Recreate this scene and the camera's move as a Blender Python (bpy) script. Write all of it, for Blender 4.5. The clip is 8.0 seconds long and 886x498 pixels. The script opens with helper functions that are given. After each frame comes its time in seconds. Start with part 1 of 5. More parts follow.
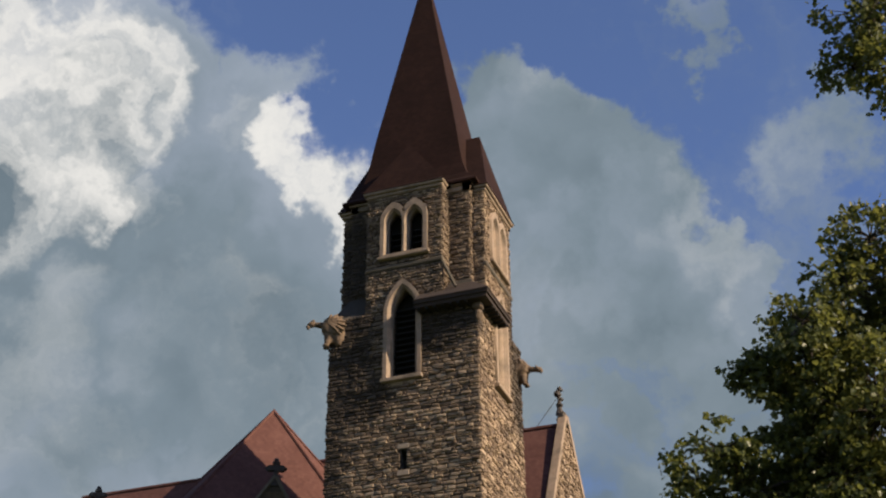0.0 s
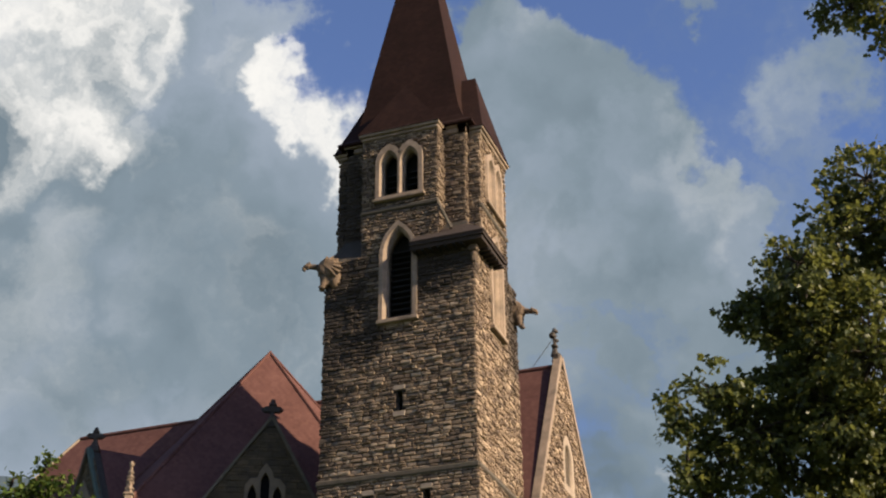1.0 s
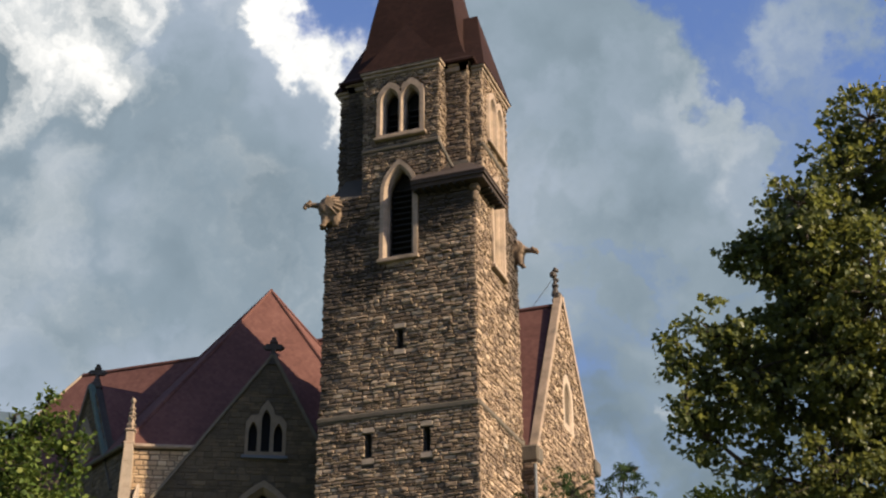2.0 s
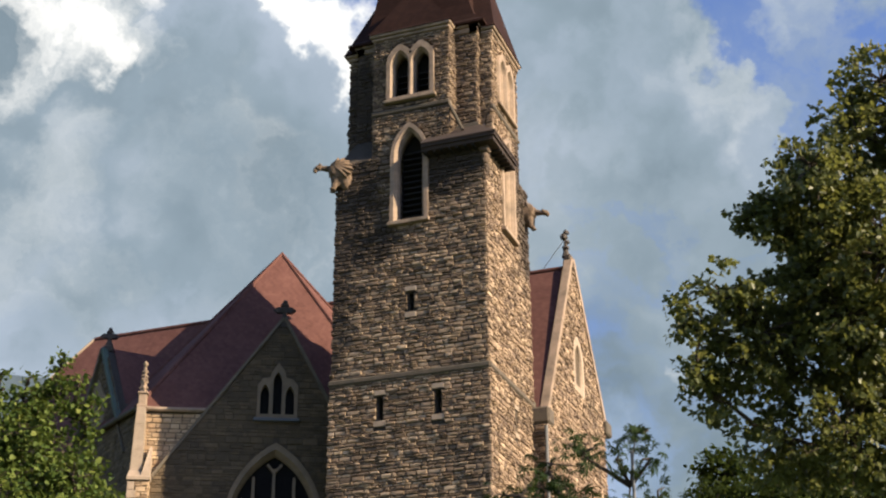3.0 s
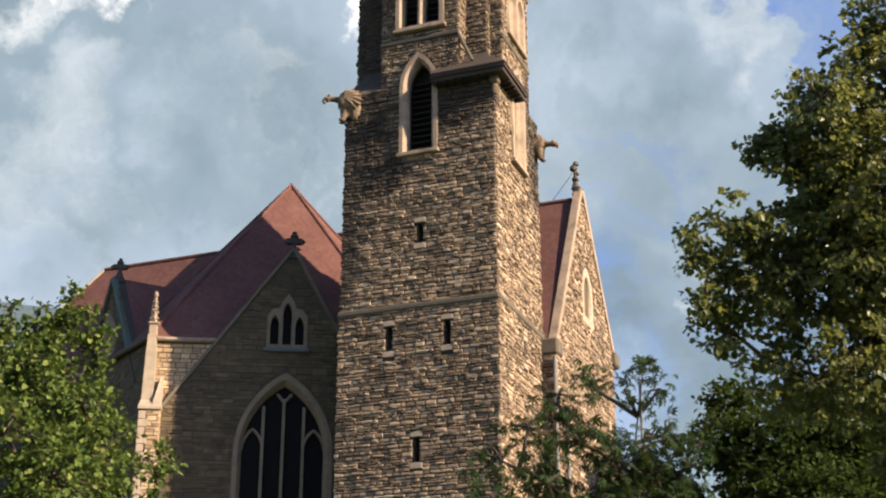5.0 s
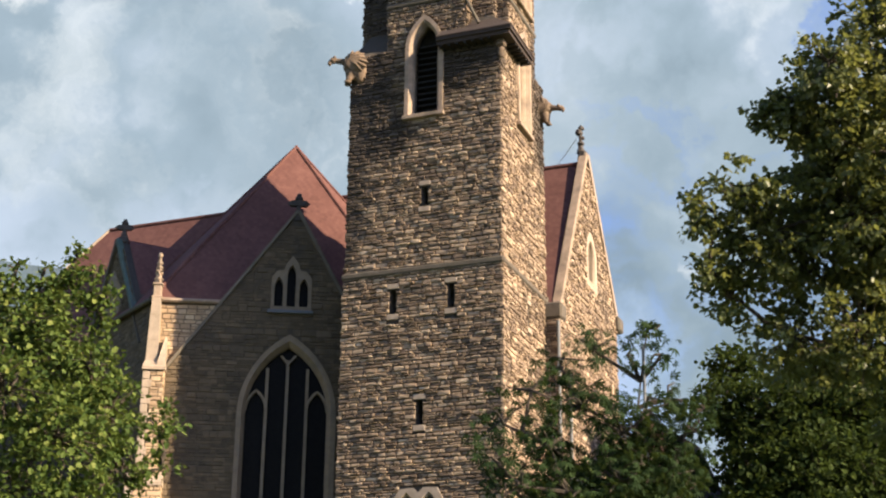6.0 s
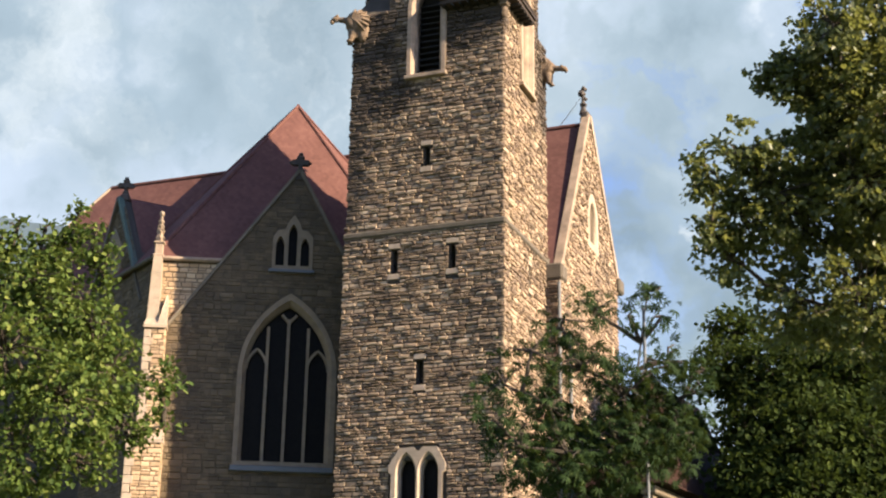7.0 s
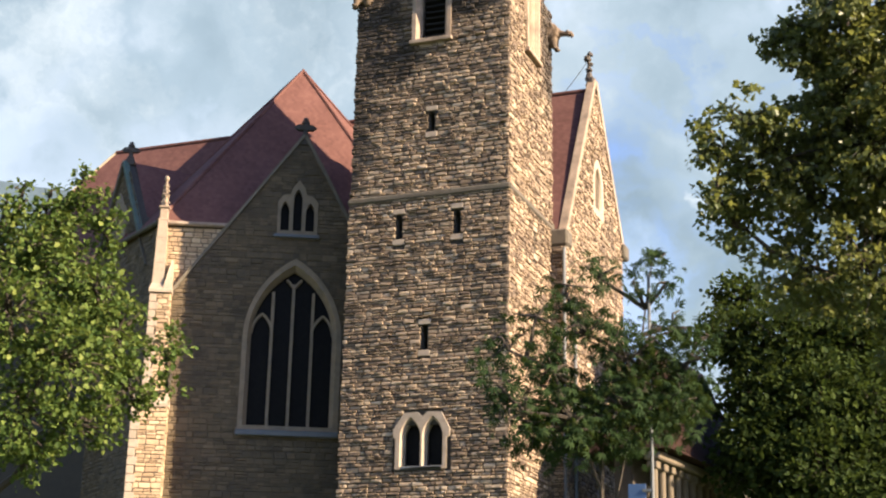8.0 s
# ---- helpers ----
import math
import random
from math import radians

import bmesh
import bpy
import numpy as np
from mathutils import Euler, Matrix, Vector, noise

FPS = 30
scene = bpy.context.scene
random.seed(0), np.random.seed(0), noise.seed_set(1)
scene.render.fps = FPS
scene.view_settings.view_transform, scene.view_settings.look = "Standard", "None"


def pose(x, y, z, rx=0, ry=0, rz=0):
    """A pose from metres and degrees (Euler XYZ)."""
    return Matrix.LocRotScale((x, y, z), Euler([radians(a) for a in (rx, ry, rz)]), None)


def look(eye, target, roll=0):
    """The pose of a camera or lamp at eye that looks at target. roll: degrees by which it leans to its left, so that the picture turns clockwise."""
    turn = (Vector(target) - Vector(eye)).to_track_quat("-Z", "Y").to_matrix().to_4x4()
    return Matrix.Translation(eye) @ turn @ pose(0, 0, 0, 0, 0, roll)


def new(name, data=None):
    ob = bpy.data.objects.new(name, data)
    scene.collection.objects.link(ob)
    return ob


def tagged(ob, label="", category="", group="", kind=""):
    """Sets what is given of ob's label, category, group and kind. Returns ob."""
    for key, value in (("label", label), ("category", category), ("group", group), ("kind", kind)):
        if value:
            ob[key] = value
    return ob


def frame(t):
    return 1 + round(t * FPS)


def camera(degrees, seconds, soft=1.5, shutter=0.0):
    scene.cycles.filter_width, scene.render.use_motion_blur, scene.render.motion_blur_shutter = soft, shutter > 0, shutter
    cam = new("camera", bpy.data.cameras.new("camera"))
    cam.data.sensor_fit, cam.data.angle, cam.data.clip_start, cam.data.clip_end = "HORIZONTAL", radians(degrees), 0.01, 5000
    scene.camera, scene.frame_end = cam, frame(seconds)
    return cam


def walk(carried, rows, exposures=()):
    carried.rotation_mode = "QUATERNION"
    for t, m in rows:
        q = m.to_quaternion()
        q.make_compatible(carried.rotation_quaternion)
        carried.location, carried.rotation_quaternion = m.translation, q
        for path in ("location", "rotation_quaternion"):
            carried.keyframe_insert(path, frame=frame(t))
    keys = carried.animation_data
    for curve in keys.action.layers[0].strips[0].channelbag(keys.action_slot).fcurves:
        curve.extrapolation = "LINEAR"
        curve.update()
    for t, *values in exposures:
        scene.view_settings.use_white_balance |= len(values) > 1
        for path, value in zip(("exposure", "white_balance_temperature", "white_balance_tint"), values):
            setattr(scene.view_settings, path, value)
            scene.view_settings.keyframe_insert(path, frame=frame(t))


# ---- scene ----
# The camera stands on one spot and tilts down over the church.
cam = camera(34.8, 8.0, soft=2.2)
EYE = 1.6
ROWS = [  # seconds, yaw, pitch, roll
    (0.0, 20.265, 30.843, -0.384),
    (0.5, 20.155, 29.693, -0.647),
    (1.0, 20.081, 28.491, -0.515),
    (1.5, 20.030, 27.230, -0.205),
    (2.0, 20.141, 26.016, -0.239),
    (3.5, 20.771, 23.840, -0.297),
    (4.0, 20.788, 23.035, -0.333),
    (4.5, 20.906, 22.375, -0.165),
    (6.0, 21.217, 20.237, 0.540),
    (6.5, 21.267, 19.405, 0.924),
    (7.0, 21.255, 18.629, 0.962),
    (7.5, 21.315, 17.901, 1.028),
    (8.0, 21.437, 17.229, 1.180),
]
EXPOSURES = [(0.0, 0.6), (1.0, 0.8), (2.0, 1.05), (3.5, 1.28), (4.5, 1.43), (6.5, 1.7), (8.0, 1.95)]
walk(cam, [(t, pose(0, 0, EYE, 90 + pitch, 0, yaw) @ pose(0, 0, 0, 0, 0, roll)) for t, yaw, pitch, roll in ROWS], EXPOSURES)

# ---- daylight ----
SUN_AZ, SUN_EL = -8.0, 27.0      # degrees: from +x towards +y, and above the horizon
SUN_DIR = Vector((math.cos(radians(SUN_AZ)) * math.cos(radians(SUN_EL)), math.sin(radians(SUN_AZ)) * math.cos(radians(SUN_EL)), math.sin(radians(SUN_EL))))
sun_data = bpy.data.lights.new("sun", "SUN")
sun_data.energy, sun_data.angle, sun_data.color = 5.6, radians(0.5), (1.0, 0.80, 0.565)
sun = new("sun", sun_data)
sun.matrix_world = look(SUN_DIR * 200, (0, 0, 0))


class Tree:
    """Short-hand for building node trees."""

    def __init__(self, tree):
        self.tree = tree
        tree.nodes.clear()

    def add(self, kind, inputs=None, **settings):
        node = self.tree.nodes.new(kind)
        for key, value in settings.items():
            setattr(node, key, value)
        for key, value in (inputs or {}).items():
            if isinstance(value, bpy.types.NodeSocket):
                self.tree.links.new(value, node.inputs[key])
            else:
                node.inputs[key].default_value = value
        return node

    def math(self, operation, a, b=0.0, clamp=False):
        return self.add("ShaderNodeMath", {0: a, 1: b}, operation=operation, use_clamp=clamp).outputs[0]

    def noise(self, vector, scale, detail=4.0, rough=0.55):
        return self.add("ShaderNodeTexNoise", {"Vector": vector, "Scale": scale, "Detail": detail, "Roughness": rough}).outputs["Fac"]

    def ramp(self, fac, stops):
        node = self.add("ShaderNodeValToRGB", {"Fac": fac})
        marks = node.color_ramp.elements
        while len(marks) < len(stops):
            marks.new(0.5)
        for mark, (place, colour) in zip(marks, stops):
            mark.position = place
            mark.color = (*colour, 1.0) if len(colour) == 3 else colour
        return node.outputs["Color"]

    def mix(self, fac, a, b, blend="MIX"):
        return self.add("ShaderNodeMixRGB", {"Fac": fac, "Color1": a, "Color2": b}, blend_type=blend).outputs["Color"]


def sky():
    world = bpy.data.worlds.new("sky")
    scene.world = world
    world.use_nodes = True
    t = Tree(world.node_tree)
    where = t.add("ShaderNodeTexCoord").outputs["Generated"]
    air = t.add("ShaderNodeTexSky", sky_type="NISHITA", sun_disc=False, sun_elevation=radians(SUN_EL), sun_rotation=radians(90 - SUN_AZ), air_density=1.0, dust_density=0.6, ozone_density=2.5)
    # billows: large soft banks, torn at their rims by finer noise
    warp = t.add("ShaderNodeTexNoise", {"Vector": where, "Scale": 7.0, "Detail": 6.0, "Roughness": 0.6}).outputs["Color"]
    shifted = t.add("ShaderNodeVectorMath", {0: where, 1: t.add("ShaderNodeVectorMath", {0: warp, 1: (0.5, 0.5, 0.5)}, operation="SUBTRACT").outputs[0]}, operation="ADD").outputs[0]
    mixed = t.add("ShaderNodeMixRGB", {"Fac": 0.34, "Color1": where, "Color2": shifted}).outputs[0]
    near = t.add("ShaderNodeVectorMath", {0: mixed}, operation="NORMALIZE").outputs[0]

    def lobes(rows):
        total = None
        for left, up, size, gain in rows:
            a, e = radians(left), radians(up)
            dot = t.add("ShaderNodeVectorMath", {0: near, 1: Vector((-math.sin(a) * math.cos(e), math.cos(a) * math.cos(e), math.sin(e)))}, operation="DOT_PRODUCT").outputs["Value"]
            lobe = t.add("ShaderNodeMapRange", {"Value": dot, "From Min": math.cos(radians(size)), "From Max": 1.0 - (1.0 - math.cos(radians(size))) * 0.15, "To Min": 0.0, "To Max": gain}, interpolation_type="SMOOTHSTEP").outputs[0]
            total = lobe if total is None else t.math("MAXIMUM", total, lobe)
        return total

    torn = t.noise(near, 8.5, 6.0, 0.48)
    wide = t.noise(near, 3.2, 4.0, 0.5)
    rags = t.noise(near, 12.0, 6.0, 0.54)
    frayed = t.math("ADD", t.math("MULTIPLY", t.math("SUBTRACT", torn, 0.5), 0.8), t.math("MULTIPLY", t.math("SUBTRACT", rags, 0.5), 0.7))
    amount = t.math("ADD", lobes(BANKS), frayed)
    fac = t.add("ShaderNodeMapRange", {"Value": amount, "From Min": 0.02, "From Max": 0.72}, interpolation_type="SMOOTHSTEP").outputs[0]
    soft = t.noise(where, 7.0, 3.5, 0.45)
    shade = t.math("ADD", t.math("MULTIPLY", t.math("ADD", soft, t.math("MULTIPLY", torn, 0.35)), 0.37), t.math("MULTIPLY", wide, 0.5))
    body = t.ramp(shade, [(0.38, (0.134, 0.182, 0.217)), (0.49, (0.226, 0.287, 0.338)), (0.60, (0.375, 0.432, 0.525))])
    shine = t.math("ADD", t.math("MULTIPLY", lobes(CROWNS), t.math("ADD", -0.95, t.math("MULTIPLY", rags, 3.5))), t.math("MULTIPLY", t.math("SUBTRACT", soft, 0.5), 0.9))
    shine = t.add("ShaderNodeMapRange", {"Value": shine, "From Min": 0.0, "From Max": 1.35}, interpolation_type="SMOOTHSTEP").outputs[0]
    lit = t.mix(shine, body, (0.92, 0.90, 0.86, 1))
    blue = t.add("ShaderNodeBackground", {"Color": t.mix(1.0, air.outputs[0], (1.0, 0.97, 1.18, 1), "MULTIPLY"), "Strength": 0.082})
    cloud = t.add("ShaderNodeBackground", {"Color": lit, "Strength": 0.6})
    both = t.add("ShaderNodeMixShader", {0: fac, 1: blue.outputs[0], 2: cloud.outputs[0]})
    t.add("ShaderNodeOutputWorld", {"Surface": both.outputs[0]})


# cloud banks and their sunlit crowns: degrees left of +y, degrees up, half-width in degrees, weight
BANKS = [
    (38, 30, 13, 1.0), (33, 26, 11, 1.0), (27, 23, 9, 1.0), (35.5, 36, 6.5, 1.0), (42, 39, 8, 1.0), (29.5, 38.5, 4.5, 0.8), (30, 33.5, 6.5, 1.0), (26, 30.5, 6, 0.9), (37, 19, 12, 1.0),
    (16.3, 34.5, 4.6, 0.95), (13, 30.5, 6, 0.95), (9.5, 28.8, 4.5, 0.9), (19.5, 29, 6.5, 0.9), (16, 23, 7, 0.5), (2.4, 32.0, 3.0, 0.42), (7.3, 38.7, 1.6, 0.38), (6, 18, 17, 0.62),
    (-77, 28, 25, 0.6), (135, 35, 30, 0.6),
]
CROWNS = [
    (39.2, 36.4, 5.0, 1.0), (41.5, 33.0, 5.0, 0.9), (25.8, 35.6, 2.4, 1.1), (24.4, 34.4, 2.2, 1.0), (30.2, 36.5, 2.4, 0.36), (36.2, 31.8, 2.0, 0.55), (34.8, 30.8, 1.6, 0.5),
    (38.5, 24.6, 4.5, 0.3), (29, 25.5, 6.0, 0.34), (10.4, 18.4, 1.5, 0.7), (14, 26, 8, 0.16), (9, 31, 3.0, 0.3), (33, 19, 6, 0.2), (16, 37.4, 2.2, 0.25),
]
sky()

# ---- materials ----


def surface(name, stops, scale, rough=0.9, bump=0.3, spot=1.0, metal=0.0, islands=0.0, fine=60.0, dirt=None, shade_soot=()):
    """Mottled solid: a colour ramp over two noises, varied from piece to piece, with fine relief."""
    m = bpy.data.materials.new(name)
    m.use_nodes = True
    t = Tree(m.node_tree)
    where = t.add("ShaderNodeNewGeometry")
    place = where.outputs["Position"]
    grain = t.noise(place, scale, 6.0, 0.65)
    small = t.noise(place, fine, 3.0, 0.6)
    value = t.math("ADD", t.math("MULTIPLY", grain, 0.7 * spot), t.math("MULTIPLY", small, 0.3 * spot))
    if islands:
        one = t.add("ShaderNodeObjectInfo").outputs["Random"]
        piece = t.math("FRACT", t.math("ADD", one, where.outputs["Random Per Island"]))
        value = t.math("ADD", t.math("MULTIPLY", value, 1.0 - islands), t.math("MULTIPLY", piece, islands))
    colour = t.ramp(value, stops)
    if dirt:
        patch = t.add("ShaderNodeMapRange", {"Value": t.noise(place, dirt[1], 5.0, 0.6), "From Min": 0.48, "From Max": 0.72}).outputs[0]
        colour = t.mix(t.math("MULTIPLY", patch, dirt[2]), colour, (*dirt[0], 1))
    for middle, size, strength in shade_soot:   # dark patches: shade put into the colour, with black growth mixed in
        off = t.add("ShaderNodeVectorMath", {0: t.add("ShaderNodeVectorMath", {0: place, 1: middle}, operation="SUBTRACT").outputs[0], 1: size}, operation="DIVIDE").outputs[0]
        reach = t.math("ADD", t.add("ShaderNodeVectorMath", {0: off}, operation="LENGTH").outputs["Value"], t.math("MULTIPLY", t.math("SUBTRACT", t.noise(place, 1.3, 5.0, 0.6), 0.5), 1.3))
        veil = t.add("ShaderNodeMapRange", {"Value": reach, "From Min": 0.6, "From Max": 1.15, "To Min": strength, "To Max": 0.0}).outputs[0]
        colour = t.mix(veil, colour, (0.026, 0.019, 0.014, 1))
    relief = t.add("ShaderNodeBump", {"Strength": bump, "Distance": 0.02, "Height": t.math("ADD", grain, t.math("MULTIPLY", small, 0.6))})
    shader = t.add("ShaderNodeBsdfPrincipled", {"Base Color": colour, "Roughness": rough, "Metallic": metal, "Normal": relief.outputs[0]})
    t.add("ShaderNodeOutputMaterial", {"Surface": shader.outputs[0]})
    return m


# dark patches hold the pent roof's shadow and belfry shade, plus some soot
STONE = surface("rubble_stone", [(0.1, (0.058, 0.041, 0.027)), (0.3, (0.130, 0.090, 0.060)), (0.52, (0.222, 0.157, 0.104)), (0.74, (0.335, 0.248, 0.167)), (0.92, (0.590, 0.468, 0.335))], 5.0, 0.92, 0.6, islands=0.55, dirt=((0.042, 0.031, 0.023), 0.45, 0.55), shade_soot=(((-21.5, 46.6, 27.2), (1.9, 3.0, 2.3), 0.88), ((-17.6, 46.6, 27.9), (1.95, 0.9, 1.5), 0.95), ((-21.5, 47.2, 32.0), (1.0, 3.0, 3.5), 0.85), ((-20.6, 46.6, 24.9), (1.5, 3.0, 0.9), 0.85), ((-22.1, 46.6, 23.0), (0.8, 2.0, 4.5), 0.8),
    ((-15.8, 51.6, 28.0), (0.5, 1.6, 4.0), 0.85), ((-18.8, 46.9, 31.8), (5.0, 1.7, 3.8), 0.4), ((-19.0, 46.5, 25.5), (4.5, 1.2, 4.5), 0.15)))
# shade of the transept and side walls is put into this darker rubble
DIMMED_STONE = surface("dimmed_weathered_rubble", [(0.2, (0.047, 0.033, 0.019)), (0.5, (0.089, 0.064, 0.037)), (0.8, (0.144, 0.104, 0.062))], 2.4, 0.92, 0.8, islands=0.34, dirt=((0.040, 0.032, 0.024), 0.7, 0.7))
# brighter buff rubble for sunlit wall and buttress; the sun is in its colour
BUFF_STONE = surface("sunlit_buff_rubble", [(0.15, (0.20, 0.13, 0.075)), (0.5, (0.34, 0.24, 0.145)), (0.85, (0.48, 0.36, 0.23))], 3.0, 0.92, 0.5, islands=0.45, dirt=((0.12, 0.08, 0.055), 0.8, 0.5))
MORTAR = surface("lime_mortar", [(0.25, (0.021, 0.018, 0.013)), (0.75, (0.045, 0.037, 0.028))], 3.0, 0.95, 0.7)
TRIM = surface("pale_sandstone", [(0.25, (0.195, 0.146, 0.104)), (0.55, (0.288, 0.227, 0.170)), (0.85, (0.350, 0.285, 0.218))], 4.0, 0.85, 0.3, dirt=((0.16, 0.14, 0.10), 1.2, 0.4))
# trim of the shaded windows: pale sandstone with the shade in its colour
DIMMED_TRIM = surface("dimmed_sandstone", [(0.25, (0.132, 0.095, 0.060)), (0.55, (0.192, 0.141, 0.091)), (0.85, (0.245, 0.185, 0.121))], 4.0, 0.85, 0.3, dirt=((0.09, 0.08, 0.065), 1.2, 0.5))
WEATHERED = surface("weathered_sandstone", [(0.25, (0.049, 0.039, 0.028)), (0.6, (0.087, 0.070, 0.051)), (0.9, (0.127, 0.104, 0.076))], 3.0, 0.9, 0.5, dirt=((0.05, 0.05, 0.035), 0.9, 0.6))
MOSSY_TRIM = surface("mossy_sandstone", [(0.25, (0.082, 0.066, 0.046)), (0.6, (0.130, 0.106, 0.076)), (0.9, (0.185, 0.152, 0.110))], 3.0, 0.9, 0.5, dirt=((0.05, 0.05, 0.035), 0.9, 0.5))
IRON = surface("blackened_stone", [(0.3, (0.021, 0.016, 0.013)), (0.8, (0.063, 0.047, 0.035))], 6.0, 0.75, 0.4)
COPPER = surface("copper_patina", [(0.25, (0.028, 0.050, 0.036)), (0.6, (0.052, 0.084, 0.062)), (0.9, (0.09, 0.125, 0.095))], 2.5, 0.7, 0.3, dirt=((0.05, 0.035, 0.02), 1.6, 0.6))
WOOD = surface("dark_timber", [(0.3, (0.016, 0.009, 0.006)), (0.8, (0.042, 0.025, 0.016))], 3.0, 0.8, 0.4)
# near-black for louvres, backing and rafter ends: unlit depth put into the colour
UNLIT_BLACK = surface("unlit_black", [(0.3, (0.004, 0.003, 0.003)), (0.8, (0.010, 0.008, 0.006))], 3.0, 0.9, 0.3)
BROWN_TRIM = surface("browned_sandstone", [(0.25, (0.160, 0.114, 0.078)), (0.55, (0.250, 0.186, 0.134)), (0.85, (0.335, 0.260, 0.192))], 4.0, 0.85, 0.4, dirt=((0.07, 0.055, 0.04), 1.2, 0.6))
BEAST = surface("tan_carved_stone", [(0.25, (0.068, 0.044, 0.027)), (0.55, (0.136, 0.093, 0.060)), (0.85, (0.212, 0.157, 0.106))], 5.0, 0.9, 0.7, dirt=((0.03, 0.025, 0.02), 2.5, 0.7))
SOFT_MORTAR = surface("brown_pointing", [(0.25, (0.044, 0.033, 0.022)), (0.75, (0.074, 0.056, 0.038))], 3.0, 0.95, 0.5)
LEAD = surface("grey_lead", [(0.3, (0.060, 0.064, 0.068)), (0.8, (0.105, 0.110, 0.116))], 2.0, 0.55, 0.2)
PLASTER = surface("warm_plaster", [(0.3, (0.42, 0.36, 0.27)), (0.8, (0.58, 0.51, 0.40))], 1.2, 0.9, 0.15)
PAINT_BLUE = surface("blue_paint", [(0.3, (0.025, 0.055, 0.13)), (0.8, (0.045, 0.085, 0.18))], 1.0, 0.4, 0.05)
BARK = surface("bark", [(0.25, (0.020, 0.015, 0.010)), (0.6, (0.045, 0.034, 0.024)), (0.9, (0.085, 0.066, 0.048))], 9.0, 0.95, 1.0)
# plaster darkened for the arcade: the shade on it is in the colour
DIM_PLASTER = surface("shade_dimmed_plaster", [(0.3, (0.085, 0.064, 0.042)), (0.8, (0.14, 0.11, 0.075))], 1.2, 0.9, 0.15)
POLE = surface("galvanised_steel", [(0.3, (0.075, 0.078, 0.080)), (0.8, (0.13, 0.135, 0.14))], 8.0, 0.65, 0.1)
GRASS = surface("grass", [(0.25, (0.03, 0.05, 0.012)), (0.55, (0.06, 0.09, 0.025)), (0.85, (0.11, 0.13, 0.05))], 0.8, 0.95, 0.8)
# the blue of distant haze is mixed into the slope's colour
HILL = surface("hazed_wooded_slope", [(0.3, (0.030, 0.052, 0.070)), (0.7, (0.042, 0.070, 0.088))], 0.006, 1.0, 0.0, fine=0.05)


def tiles(name, stops, row):
    """Small fired roof tiles in courses that follow the height."""
    m = bpy.data.materials.new(name)
    m.use_nodes = True
    t = Tree(m.node_tree)
    place = t.add("ShaderNodeNewGeometry").outputs["Position"]
    axes = t.add("ShaderNodeSeparateXYZ", {0: place}).outputs
    across = t.math("ADD", axes[0], t.math("MULTIPLY", axes[1], 0.83))
    flat = t.add("ShaderNodeCombineXYZ", {0: across, 1: axes[2]}).outputs[0]
    lay = t.add("ShaderNodeTexBrick", {"Vector": flat, "Scale": 1.0, "Mortar Size": 0.008, "Brick Width": 0.2, "Row Height": row, "Color1": (0, 0, 0, 1), "Color2": (1, 1, 1, 1), "Mortar": (0.3, 0.3, 0.3, 1), "Bias": 0.0})
    wide = t.noise(place, 0.5, 5.0, 0.6)
    value = t.math("ADD", t.math("MULTIPLY", lay.outputs["Color"], 0.25), t.math("MULTIPLY", wide, 0.75))
    colour = t.ramp(value, stops)
    relief = t.add("ShaderNodeBump", {"Strength": 0.35, "Distance": 0.02, "Height": t.math("SUBTRACT", 1.0, lay.outputs["Fac"])})
    shader = t.add("ShaderNodeBsdfPrincipled", {"Base Color": colour, "Roughness": 0.85, "Specular IOR Level": 0.1, "Normal": relief.outputs[0]})
    t.add("ShaderNodeOutputMaterial", {"Surface": shader.outputs[0]})
    return m


RED_TILE = tiles("red_roof_tile", [(0.2, (0.070, 0.033, 0.028)), (0.5, (0.100, 0.048, 0.041)), (0.8, (0.132, 0.066, 0.056))], 0.16)
DARK_TILE = tiles("brown_roof_tile", [(0.2, (0.014, 0.007, 0.005)), (0.5, (0.021, 0.010, 0.008)), (0.8, (0.031, 0.015, 0.011))], 0.16)


def glass(name, tint, rough):
    m = bpy.data.materials.new(name)
    m.use_nodes = True
    t = Tree(m.node_tree)
    place = t.add("ShaderNodeNewGeometry").outputs["Position"]
    relief = t.add("ShaderNodeBump", {"Strength": 0.15, "Distance": 0.01, "Height": t.noise(place, 7.0, 2.0)})
    colour = t.ramp(t.noise(place, 5.0, 3.0), [(0.3, tint), (0.75, tuple(c * 2.2 for c in tint))])
    shader = t.add("ShaderNodeBsdfPrincipled", {"Base Color": colour, "Roughness": rough, "Normal": relief.outputs[0], "Specular IOR Level": 0.06})
    t.add("ShaderNodeOutputMaterial", {"Surface": shader.outputs[0]})
    return m


LEADED = glass("leaded_glass", (0.0035, 0.003, 0.0024), 0.5)


def foliage(name, stops, shine=0.6, glow=0.4, gloss=0.2, lit=(0.22, 0.24, 0.03)):
    m = bpy.data.materials.new(name)
    m.use_nodes = True
    t = Tree(m.node_tree)
    where = t.add("ShaderNodeNewGeometry")
    value = t.math("ADD", t.math("MULTIPLY", where.outputs["Random Per Island"], 0.65), t.math("MULTIPLY", t.noise(where.outputs["Position"], 0.9, 3.0), 0.35))
    colour = t.ramp(value, stops)
    skin = t.add("ShaderNodeBsdfPrincipled", {"Base Color": colour, "Roughness": shine, "Specular IOR Level": gloss})
    through_leaf = t.add("ShaderNodeBsdfTranslucent", {"Color": t.mix(0.45, colour, (*lit, 1))})
    both = t.add("ShaderNodeMixShader", {0: glow, 1: skin.outputs[0], 2: through_leaf.outputs[0]})
    t.add("ShaderNodeOutputMaterial", {"Surface": both.outputs[0]})
    return m


